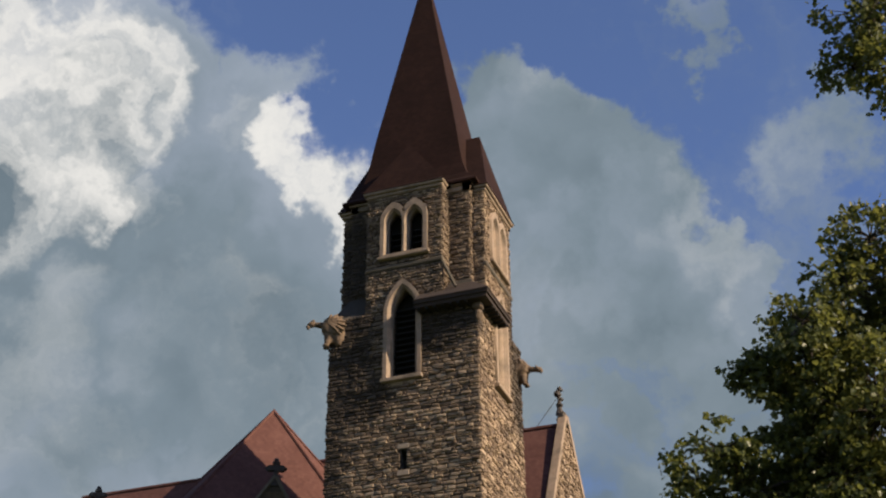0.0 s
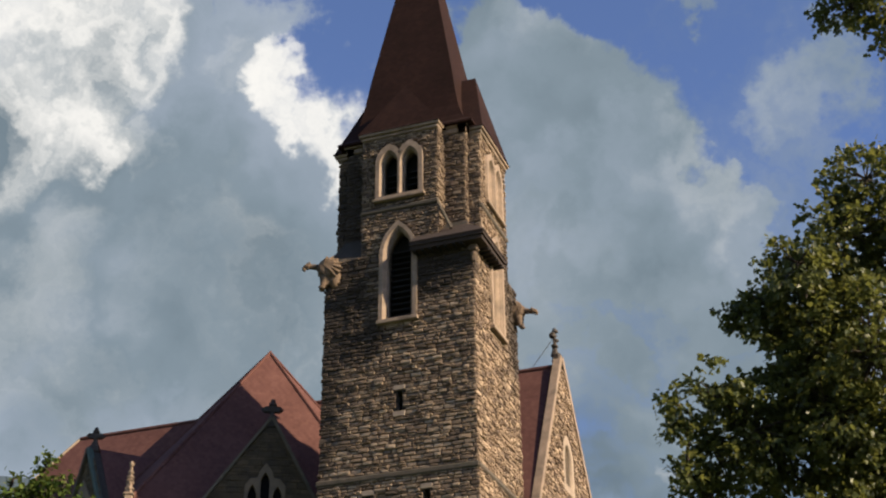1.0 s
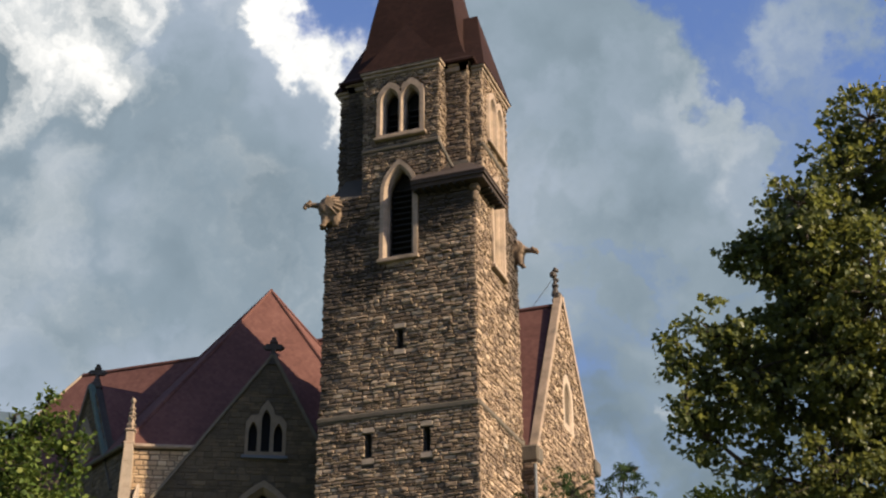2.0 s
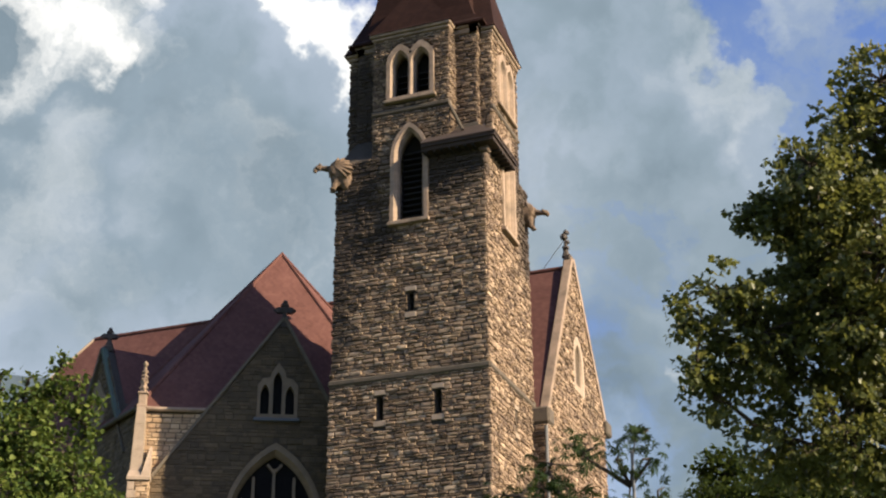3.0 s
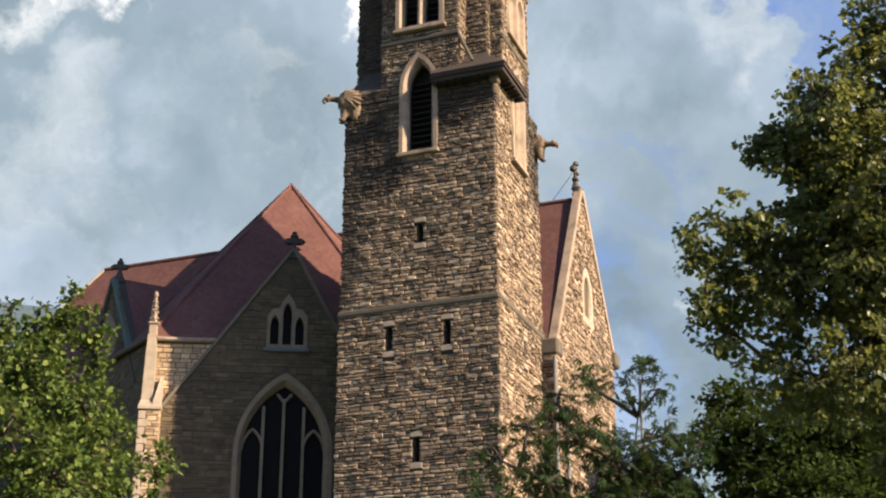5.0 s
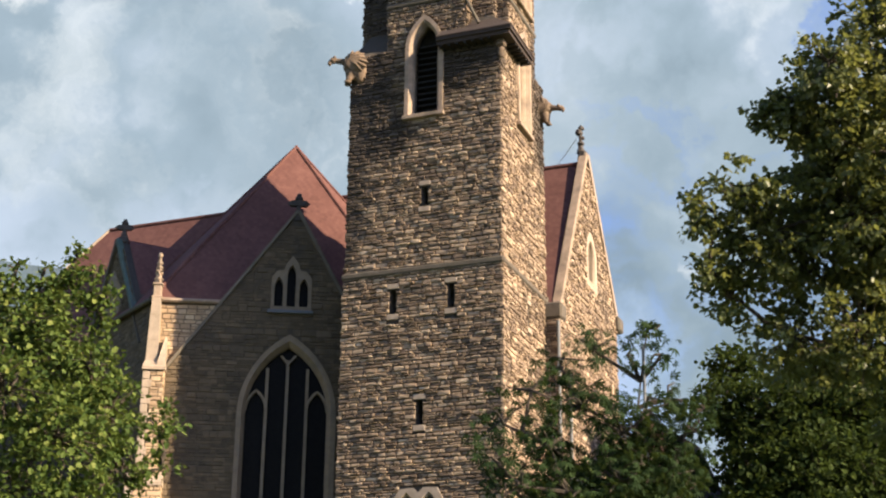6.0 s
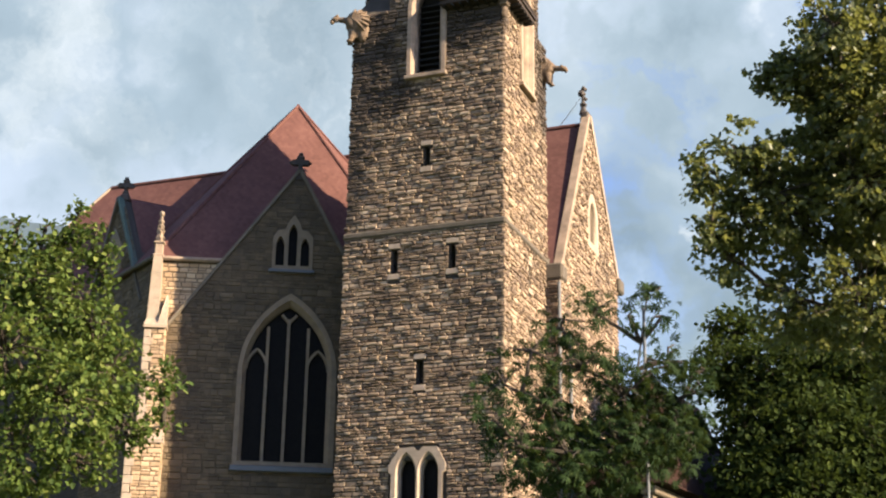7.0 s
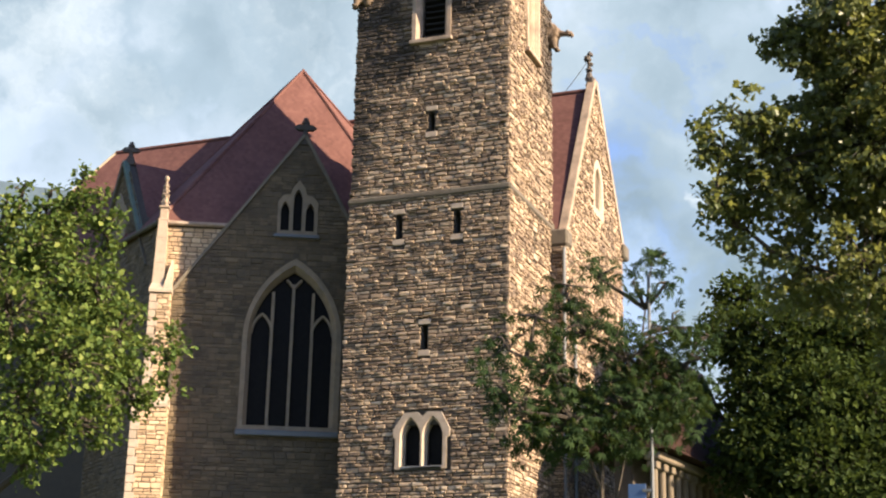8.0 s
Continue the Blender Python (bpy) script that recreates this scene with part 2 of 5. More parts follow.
MAPLE = foliage("maple_leaf", [(0.1, (0.046, 0.062, 0.022)), (0.5, (0.088, 0.106, 0.032)), (0.75, (0.132, 0.146, 0.045)), (0.9, (0.215, 0.210, 0.058)), (0.97, (0.205, 0.130, 0.054))], shine=0.4, glow=0.52, gloss=0.45, lit=(0.16, 0.16, 0.03))
LIME = foliage("garden_leaf", [(0.1, (0.022, 0.040, 0.010)), (0.4, (0.047, 0.076, 0.017)), (0.7, (0.096, 0.130, 0.030)), (0.95, (0.195, 0.210, 0.056))], shine=0.55, glow=0.32, gloss=0.1, lit=(0.15, 0.19, 0.03))
ASH = foliage("fingered_leaf", [(0.1, (0.010, 0.020, 0.007)), (0.5, (0.017, 0.033, 0.011)), (0.8, (0.028, 0.048, 0.015)), (0.97, (0.056, 0.068, 0.018))], glow=0.3, gloss=0.06, lit=(0.07, 0.09, 0.015))
WOODS = foliage("hedge_leaf", [(0.1, (0.013, 0.022, 0.007)), (0.5, (0.024, 0.037, 0.010)), (0.8, (0.042, 0.059, 0.014)), (0.97, (0.095, 0.115, 0.023))], glow=0.3, gloss=0.04, lit=(0.07, 0.10, 0.015))

# ---- building helpers ----


def part(name, data, material, parent, label=""):
    """Links a mesh (or a bmesh) as one object under a thing or under a part."""
    if isinstance(data, bmesh.types.BMesh):
        mesh = bpy.data.meshes.new(name)
        bmesh.ops.recalc_face_normals(data, faces=data.faces)
        data.to_mesh(mesh)
        data.free()
    else:
        mesh = data
    if material and not mesh.materials:
        mesh.materials.append(material)
    ob = new(name, mesh)
    ob.parent = parent
    if label:
        tagged(ob, label)
    return ob


def thing(name, label, category, place=(0, 0, 0), kind="", group=""):
    ob = new(name)
    ob.location = place
    return tagged(ob, label, category, group, kind)


def face_frame(origin, angle):
    """A wall's own axes: x along it, y up, z outwards; angle: degrees of its run from +x."""
    a = radians(angle)
    u, v = Vector((math.cos(a), math.sin(a), 0)), Vector((0, 0, 1))
    w = u.cross(v)
    return Matrix(((u.x, v.x, w.x, origin[0]), (u.y, v.y, w.y, origin[1]), (u.z, v.z, w.z, 0), (0, 0, 0, 1)))


def plate(outline, holes, near, far, m):
    """A plate with holes, from depth near to depth far along its outward axis, as a mesh in world axes."""
    curve = bpy.data.curves.new("outline", "CURVE")
    curve.dimensions, curve.fill_mode, curve.extrude = "2D", "BOTH", abs(far - near) / 2
    for loop in (outline, *holes):
        spline = curve.splines.new("POLY")
        spline.points.add(len(loop) - 1)
        for point, (x, y) in zip(spline.points, loop):
            point.co = (x, y, 0, 1)
        spline.use_cyclic_u = True
    holder = bpy.data.objects.new("outline", curve)
    mesh = bpy.data.meshes.new_from_object(holder)
    bpy.data.objects.remove(holder)
    bpy.data.curves.remove(curve)
    mesh.transform(m @ Matrix.Translation((0, 0, (near + far) / 2)))
    return mesh


def joined(*meshes):
    bm = bmesh.new()
    for mesh in meshes:
        bm.from_mesh(mesh)
        bpy.data.meshes.remove(mesh)
    bmesh.ops.remove_doubles(bm, verts=bm.verts, dist=0.005)
    return bm


def box(bm, lo, hi, m=Matrix(), bevel=0.0):
    made = bmesh.ops.create_cube(bm, size=1.0)["verts"]
    for v in made:
        v.co = m @ Vector([lo[i] + (v.co[i] + 0.5) * (hi[i] - lo[i]) for i in range(3)])
    if bevel:
        edges = list({e for v in made for e in v.link_edges})
        bmesh.ops.bevel(bm, geom=edges, offset=bevel, segments=1, affect="EDGES")
    return bm


def solid(bm, points, faces):
    verts = [bm.verts.new(p) for p in points]
    for f in faces:
        bm.faces.new([verts[i] for i in f])
    return bm


def rod(bm, a, b, ra, rb, sides=7):
    """A tapered round bar from a to b."""
    a, b = Vector(a), Vector(b)
    axis = (b - a).normalized()
    side = axis.orthogonal().normalized()
    other = axis.cross(side)
    rings = []
    for centre, r in ((a, ra), (b, rb)):
        rings.append([bm.verts.new(centre + r * (side * math.cos(k * math.tau / sides) + other * math.sin(k * math.tau / sides))) for k in range(sides)])
    for k in range(sides):
        bm.faces.new((rings[0][k], rings[0][(k + 1) % sides], rings[1][(k + 1) % sides], rings[1][k]))
    bm.faces.new(rings[0][::-1])
    bm.faces.new(rings[1])
    return bm


def lump(bm, centre, size, rough=0.12, m=Matrix(), seed=0.0):
    """A worn, uneven rounded mass."""
    made = bmesh.ops.create_icosphere(bm, subdivisions=2, radius=1.0)["verts"]
    for v in made:
        k = 1 + rough * noise.noise(v.co * 2.3 + Vector((seed, seed, 0)))
        v.co = m @ Vector([centre[i] + v.co[i] * size[i] * k for i in range(3)])
    return bm


def pointed(centre, width, foot, spring, top, steps=7):
    """The outline of a pointed arch."""
    a, h = width / 2, top - spring
    r = (a * a + h * h) / (2 * a)
    end = math.atan2(h, r - a)
    right = [(centre + a - r + r * math.cos(end * k / steps), spring + r * math.sin(end * k / steps)) for k in range(steps + 1)]
    left = [(2 * centre - x, y) for x, y in reversed(right[:-1])]
    return [(centre - a, foot), (centre + a, foot), *right, *left]


def rect(x0, x1, y0, y1):
    return [(x0, y0), (x1, y0), (x1, y1), (x0, y1)]


def span(loop, z0, z1):
    """The widest run of a loop between two heights."""
    xs = []
    for (xa, ya), (xb, yb) in zip(loop, loop[1:] + loop[:1]):
        lo, hi = min(ya, yb), max(ya, yb)
        if hi < z0 or lo > z1:
            continue
        for z in (max(lo, z0), min(hi, z1)):
            k = 0 if yb == ya else (z - ya) / (yb - ya)
            xs.append(xa + k * (xb - xa))
    return (min(xs), max(xs)) if xs else None


# ---- masonry ----


def stone_shape(k):
    """A hand-dressed block of unit size, rough on its face."""
    rng = random.Random(100 + k)
    ring = [(-0.5, -0.5), (0.0, -0.5), (0.5, -0.5), (0.5, 0.0), (0.5, 0.5), (0.0, 0.5), (-0.5, 0.5), (-0.5, 0.0)]
    back = [(x, y, -0.6) for x, y in ring]
    front = [(x * rng.uniform(0.84, 1.0), y * rng.uniform(0.68, 1.0), rng.uniform(0.6, 0.98)) for x, y in ring]
    heart = (rng.uniform(-0.3, 0.3), rng.uniform(-0.2, 0.2), rng.uniform(0.9, 1.1))
    faces = [(i, (i + 1) % 8, 8 + (i + 1) % 8, 8 + i) for i in range(8)] + [(8 + i, 8 + (i + 1) % 8, 16) for i in range(8)]
    return np.array(back + front + [heart]), faces


STONE_SHAPES = [stone_shape(k) for k in range(16)]


def courses(bounds, z0, z1, holes, height, length, rng):
    """Lays out uneven courses of blocks between two heights, round the holes: (left, right, bottom, top)."""
    laid, z = [], z0
    while z < z1 - 0.05:
        h = min(rng.uniform(*height), z1 - z)
        lo, hi = bounds(z + h / 2)
        lo, hi = lo - rng.uniform(-0.01, 0.06), hi + rng.uniform(-0.01, 0.06)
        cuts = sorted(c for c in (span(loop, z, z + h) for loop in holes) if c)
        runs, at = [], lo
        for c0, c1 in cuts:
            if c0 > at:
                runs.append((at, min(c0, hi)))
            at = max(at, c1)
        if at < hi:
            runs.append((at, hi))
        for a, b in runs:
            x = a
            while x < b - 0.03:
                w = rng.uniform(*length) * (0.6 + 2.6 * h)
                if b - (x + w) < length[0] * 0.6:
                    w = b - x
                if h > 0.17 and rng.random() < 0.3:
                    half = h * rng.uniform(0.4, 0.6)
                    laid.append((x, x + w, z, z + half))
                    laid.append((x, x + w, z + half, z + h))
                else:
                    laid.append((x, x + w, z, z + h))
                x += w
        z += h
    return laid


MASONRY = []   # walls whose blocks are laid at the end of the file


def masonry(parent, m, bounds, z0, z1, holes=(), height=(0.075, 0.21), length=(0.12, 0.5), proud=(0.03, 0.1), single=None, gap=0.024, stone=None):
    MASONRY.append((parent, m, bounds, z0, z1, holes, height, length, proud, single, gap, stone or STONE))


def lay_masonry():
    shared = {}
    for stone in (STONE, DIMMED_STONE, BUFF_STONE):
        shared[stone] = []
        for points, faces in STONE_SHAPES:
            mesh = bpy.data.meshes.new("stone")
            mesh.from_pydata(points.tolist(), [], faces)
            mesh.materials.append(stone)
            shared[stone].append(mesh)
    for number, (parent, m, bounds, z0, z1, holes, height, length, proud, single, gap, stone) in enumerate(MASONRY):
        rng = random.Random(50 + number)
        verts, polys, count, singles = [], [], 0, 0
        rot = np.array(m.to_3x3())
        shift = np.array(m.translation)
        for a, b, c, d in courses(bounds, z0, z1, holes, height, length, rng):
            k = rng.randrange(len(STONE_SHAPES))
            depth = rng.uniform(*proud) * (1.0 if rng.random() > 0.08 else 1.3)
            g = gap * rng.uniform(0.7, 1.5)
            size = (max(b - a - g, 0.03), max(d - c - g, 0.03), depth)
            middle = ((a + b) / 2, (c + d) / 2, 0.0)
            flip = 180 if rng.random() < 0.5 else 0
            if single and single[0] <= middle[1] <= single[1] and singles < 300:
                ob = new("stone", shared[stone][k])
                ob.parent = parent
                ob.matrix_basis = m @ Matrix.Translation(middle) @ pose(0, 0, 0, 0, 0, flip) @ Matrix.Diagonal((*size, 1))
                singles += 1
            else:
                points, faces = STONE_SHAPES[k]
                spun = points * (-1, -1, 1) if flip else points
                verts.append((spun * size + middle) @ rot.T + shift)
                polys.extend([[i + count for i in f] for f in faces])
                count += len(points)
        if verts:
            mesh = bpy.data.meshes.new("stonework")
            mesh.from_pydata(np.concatenate(verts).tolist(), [], polys)
            tagged(part("stonework", mesh, stone, parent), kind="stuff")


# ---- the church ----
church = thing("church", "rubble-stone church with tall square tower and red tiled roofs", "church")
X0, X1, Y0, Y1 = -22.15, -15.75, 46.62, 52.0        # the tower's shaft
XM, YM = (X0 + X1) / 2, 49.28
FACES = {"front": face_frame((X1, Y0), 0), "right": face_frame((X1, Y0), 90), "left": face_frame((X0, Y1), -90), "back": face_frame((X0, Y1), 180)}
STRING, SHAFT_TOP, BELFRY_SILL, CORNICE = 19.35, 28.9, 30.85, 34.5
WIDE, DEEP = X1 - X0, Y1 - Y0


def window(name, m, outer, inner, depth=0.45, proud=0.05, sill=None, pane=0.34, label="pale sandstone surround", material=None, face=None, deep=0.18):
    """A dressed surround with a real reveal, its dark pane set back in the wall."""
    if face:
        ring = part(name, joined(plate(outer, [face], -0.2, proud, m), splay(face, inner, proud - 0.004, -deep, m), plate(face, [inner], -depth, -deep, m)), material or TRIM, church, label)
    else:
        ring = part(name, joined(plate(outer, [inner], -depth, proud, m)), material or TRIM, church, label)
    if pane:
        part("pane", joined(plate(inner, [], -pane - 0.03, -pane, m)), LEADED, ring, "dark leaded glass")
    if sill:
        bm = box(bmesh.new(), (sill[0], sill[2], -0.1), (sill[1], sill[3], proud + 0.09), m, 0.02)
        part("sill", bm, material or TRIM, ring)
    return ring


def splay(face, inner, near, far, m):
    """The slanting faces between an opening's wide outer edge and its narrow inner one."""
    bm = bmesh.new()
    rings = [[bm.verts.new(m @ Vector((x, y, w))) for x, y in loop] for loop, w in ((face, near), (inner, far))]
    n = len(face)
    for i in range(n):
        bm.faces.new((rings[0][i], rings[0][(i + 1) % n], rings[1][(i + 1) % n], rings[1][i]))
    mesh = bpy.data.meshes.new("splay")
    bm.to_mesh(mesh)
    bm.free()
    return mesh


def slit(m, centre, foot, top):
    """A narrow arrow slit with blocks above and below it."""
    hole = rect(centre - 0.115, centre + 0.115, foot, top)
    block = rect(centre - 0.15, centre + 0.15, foot - 0.03, top + 0.03)
    # dark mortar on the reveals puts the slit's inner shade into its colour
    ring = window("slit_window", m, block, hole, 0.85, -0.01, pane=0.8, material=MORTAR, label="narrow slit with pale block ends")
    for z0, z1 in ((foot - 0.22, foot + 0.0), (top, top + 0.2)):
        bm = box(bmesh.new(), (centre - 0.24, z0, -0.02), (centre + 0.24, z1, 0.062), m, 0.015)
        part("end_block", bm, TRIM, ring)
    return [rect(centre - 0.14, centre + 0.14, foot, top), rect(centre - 0.25, centre + 0.25, foot - 0.22, foot), rect(centre - 0.25, centre + 0.25, top, top + 0.2)]


def louvres(ring, m, centre, width, foot, top, step=0.26):
    # a black sheet stands in for the unlit inside
    part("backing", joined(plate(rect(centre - width / 2 - 0.05, centre + width / 2 + 0.05, foot - 0.05, top + 0.6), [], -0.74, -0.70, m)), UNLIT_BLACK, ring, "black sheet for the unlit inside")
    z = foot + 0.1
    while z < top - 0.15:
        bm = box(bmesh.new(), (-width / 2, -0.015, -0.14), (width / 2, 0.015, 0.14), m @ Matrix.Translation((centre, z, -0.56)) @ pose(0, 0, 0, 42, 0, 0))
        part("louvre", bm, UNLIT_BLACK, ring)
        z += step


def shaft_side(key, width):
    """One side of the tower's shaft: wall with openings through it, surrounds, and the stones to lay on it."""
    m = FACES[key]
    lo = 0.0 if key in ("right", "left") else -width
    hi = lo + width
    mid = {"front": -3.17, "right": YM - Y0}.get(key, (lo + hi) / 2)
    holes, cuts = [], []
    lancet_in, lancet_out = pointed(mid - 0.02, 1.06, 25.85, 28.75, 29.8), pointed(mid - 0.02, 1.62, 25.66, 28.69, 30.18)
    belfry_in = [pointed(mid + s * 0.46, 0.66, 31.5, 33.05, 33.58) for s in (-1, 1)]
    belfry_face = [pointed(mid + s * 0.46, 0.84, 31.46, 33.03, 33.68) for s in (-1, 1)]
    if key in ("front", "right"):
        holes += [lancet_out] + [rect(mid - 1.05, mid + 1.05, 31.3, 33.9)]
        cuts += [lancet_out, rect(mid - 1.08, mid + 1.08, 31.25, 33.35), pointed(mid - 0.46, 1.2, 33.3, 33.3, 33.98), pointed(mid + 0.46, 1.2, 33.3, 33.3, 33.98)]
    slits = {"front": [(-3.12, 21.87, 22.74), (-4.35, 17.66, 18.66), (-2.01, 17.66, 18.66), (-3.21, 13.33, 14.29)], "right": [(3.1, 17.6, 18.5)]}.get(key, [])
    for c, a, b in slits:
        cuts += slit(m, c, a, b)
        holes.append(rect(c - 0.15, c + 0.15, a - 0.03, b + 0.03))
    if key == "front":
        twin_out = [(-4.2, 9.0), (-2.24, 9.0), (-2.24, 10.1), (-2.12, 10.15), (-2.12, 10.42), (-2.45, 11.02), (-2.98, 11.05), (-3.18, 10.86), (-3.38, 11.05), (-3.9, 11.02), (-4.3, 10.42), (-4.3, 10.15), (-4.2, 10.1)]
        twin_in = [pointed(-3.2 + s * 0.43, 0.64, 9.1, 10.15, 10.76) for s in (-1, 1)]
        twin_face = [pointed(-3.2 + s * 0.43, 0.8, 9.06, 10.12, 10.88) for s in (-1, 1)]
        ring = part("twin_window", joined(plate(twin_out, twin_face, -0.2, 0.12, m), *[splay(f, i, 0.116, -0.06, m) for f, i in zip(twin_face, twin_in)], plate(rect(-4.1, -2.3, 9.05, 10.85), twin_in, -0.4, -0.06, m)), TRIM, church, "pair of small pointed windows in pale stone")
        for loop in twin_in:
            part("pane", joined(plate(loop, [], -0.38, -0.35, m)), LEADED, ring, "dark leaded glass")
        part("sill", box(bmesh.new(), (-4.0, 8.98, -0.05), (-2.4, 9.1, 0.12), m, 0.02), LEAD, ring, "grey sill")
        holes.append(rect(-4.1, -2.3, 9.1, 10.6))
        cuts += [rect(-4.32, -2.1, 9.0, 10.45), rect(-3.95, -2.4, 10.4, 11.06)]
    # lower shaft and upper shaft, with the bay that runs up into the belfry
    low = [(lo - 0.0, 0), (hi, 0), (hi, SHAFT_TOP), (mid + 1.66, SHAFT_TOP), (mid + 1.66, CORNICE), (mid - 1.66, CORNICE), (mid - 1.66, SHAFT_TOP), (lo, SHAFT_TOP)]
    wall = part("tower_wall", joined(plate(low, holes, -0.9, -0.03, m)), MORTAR, church, "tower wall of coursed brown rubble stone")
    if key in ("front", "right"):
        ring = window("lancet_window", m, lancet_out, lancet_in, 0.55, 0.15, deep=0.0, face=pointed(mid - 0.02, 1.3, 25.8, 28.72, 29.95), sill= (mid - 0.9, mid + 0.86, 25.6, 25.76), pane=0, material=BROWN_TRIM, label="tall pointed belfry opening with wooden louvres")
        louvres(ring, m, mid - 0.02, 1.06, 25.85, 29.3)
        belfry_out = [(mid - 1.05, 31.3), (mid + 1.05, 31.3), (mid + 1.05, 32.8), *pointed(mid + 0.46, 1.18, 32.8, 33.15, 33.98)[2:-2], (mid, 33.42), *pointed(mid - 0.46, 1.18, 32.8, 33.15, 33.98)[4:], (mid - 1.05, 32.8)]
        ring = part("belfry_window", joined(plate(belfry_out, belfry_face, -0.2, 0.15, m), *[splay(f, i, 0.146, 0.0, m) for f, i in zip(belfry_face, belfry_in)], plate(rect(mid - 1.0, mid + 1.0, 31.32, 33.7), belfry_in, -0.5, 0.0, m)), BROWN_TRIM, church, "pair of pointed belfry openings in pale stone")
        part("sill", box(bmesh.new(), (mid - 1.15, 31.22, -0.05), (mid + 1.15, 31.36, 0.22), m, 0.03), BROWN_TRIM, ring)
        for s in (-1, 1):
            louvres(ring, m, mid + s * 0.46, 0.66, 31.5, 33.2, 0.3)
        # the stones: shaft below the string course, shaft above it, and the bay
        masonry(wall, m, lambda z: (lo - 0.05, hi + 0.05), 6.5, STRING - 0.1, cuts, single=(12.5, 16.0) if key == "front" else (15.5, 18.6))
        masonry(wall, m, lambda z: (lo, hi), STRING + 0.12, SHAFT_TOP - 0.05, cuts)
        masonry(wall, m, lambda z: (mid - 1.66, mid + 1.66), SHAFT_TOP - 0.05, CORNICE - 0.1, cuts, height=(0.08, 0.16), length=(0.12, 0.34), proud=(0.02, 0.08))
    # belfry sill course and cornice of the bay
    part("belfry_course", box(bmesh.new(), (mid - 1.72, BELFRY_SILL - 0.11, -0.1), (mid + 1.72, BELFRY_SILL + 0.11, 0.11), m, 0.05), WEATHERED, church)
    bm = box(bmesh.new(), (mid - 1.74, CORNICE - 0.12, -0.4), (mid + 1.74, CORNICE + 0.02, 0.12), m, 0.03)
    box(bm, (mid - 1.82, CORNICE + 0.02, -0.4), (mid + 1.82, CORNICE + 0.16, 0.22), m, 0.03)
    part("bay_cornice", bm, BROWN_TRIM, church)
    part("string_course", box(bmesh.new(), (lo - 0.1, STRING - 0.13, -0.05), (hi + 0.1, STRING + 0.12, 0.12), m, 0.06), WEATHERED, church, "weathered moulded string course")
    # the bay's returns, where it stands forward of the corners
    masonry(wall, m @ Matrix.Translation((mid + 1.66, 0, 0)) @ pose(0, 0, 0, 0, 90, 0), lambda z: (0.0, 0.8), SHAFT_TOP, CORNICE - 0.1)
    masonry(wall, m @ Matrix.Translation((mid - 1.66, 0, 0)) @ pose(0, 0, 0, 0, -90, 0), lambda z: (-0.8, 0.0), SHAFT_TOP, CORNICE - 0.1)


for side, width in (("front", WIDE), ("right", DEEP), ("left", DEEP), ("back", WIDE)):
    shaft_side(side, width)

# the narrower belfry stage behind the bays, its corners set back
CX0, CX1, CY0, CY1 = X0 + 0.55, X1 - 0.55, Y0 + 0.75, Y1 - 0.6
core = part("belfry_wall", box(bmesh.new(), (CX0, CY0, SHAFT_TOP), (CX1, CY1, CORNICE - 0.02)), MORTAR, church, "set-back corners of the belfry stage")
core_front, core_right, core_left = face_frame((CX1, CY0), 0), face_frame((CX1, CY0), 90), face_frame((CX0, CY1), -90)
for m, wide, mid in ((core_front, CX1 - CX0, -3.17 + 0.55), (core_right, CY1 - CY0, YM - CY0), (core_left, CY1 - CY0, CY1 - YM)):
    lo = -wide if m is core_front else 0.0
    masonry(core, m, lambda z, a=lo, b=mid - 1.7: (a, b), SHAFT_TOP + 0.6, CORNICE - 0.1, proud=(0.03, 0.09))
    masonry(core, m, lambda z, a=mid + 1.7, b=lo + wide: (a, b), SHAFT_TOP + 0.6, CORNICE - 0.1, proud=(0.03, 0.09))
    bm = box(bmesh.new(), (lo - 0.1, CORNICE - 0.1, -0.3), (lo + wide + 0.1, CORNICE + 0.14, 0.1), m, 0.03)
    box(bm, (lo - 0.18, CORNICE + 0.14, -0.3), (lo + wide + 0.18, CORNICE + 0.26, 0.18), m, 0.03)
    part("corner_cornice", bm, BROWN_TRIM, church)

# sloped stone weatherings from the shaft's corners to the belfry
for sx, sy in ((0, 0), (1, 0), (0, 1), (1, 1)):
    ox, oy = (X0, X1)[sx], (Y0, Y1)[sy]
    ix, iy = (CX0, CX1)[sx], (CY0, CY1)[sy]
    bx, by = XM + (1.6 if sx else -1.6), YM + (1.66 if sy else -1.66)
    z0, z1 = SHAFT_TOP - 0.05, SHAFT_TOP + 1.25
    pts = [(ox, oy, z0), (bx, oy, z0), (bx, iy, z1), (ix, iy, z1), (ix, by, z1), (ox, by, z0)]
    bm = solid(bmesh.new(), pts, [(0, 1, 2, 3), (0, 3, 4, 5)])
    part("weathering", bm, MORTAR, church, "steep mossy stone weathering")
part("shaft_top", box(bmesh.new(), (X0 + 0.95, Y0 + 0.95, SHAFT_TOP - 0.3), (X1 - 0.95, Y1 - 0.95, SHAFT_TOP - 0.06)), MORTAR, church)

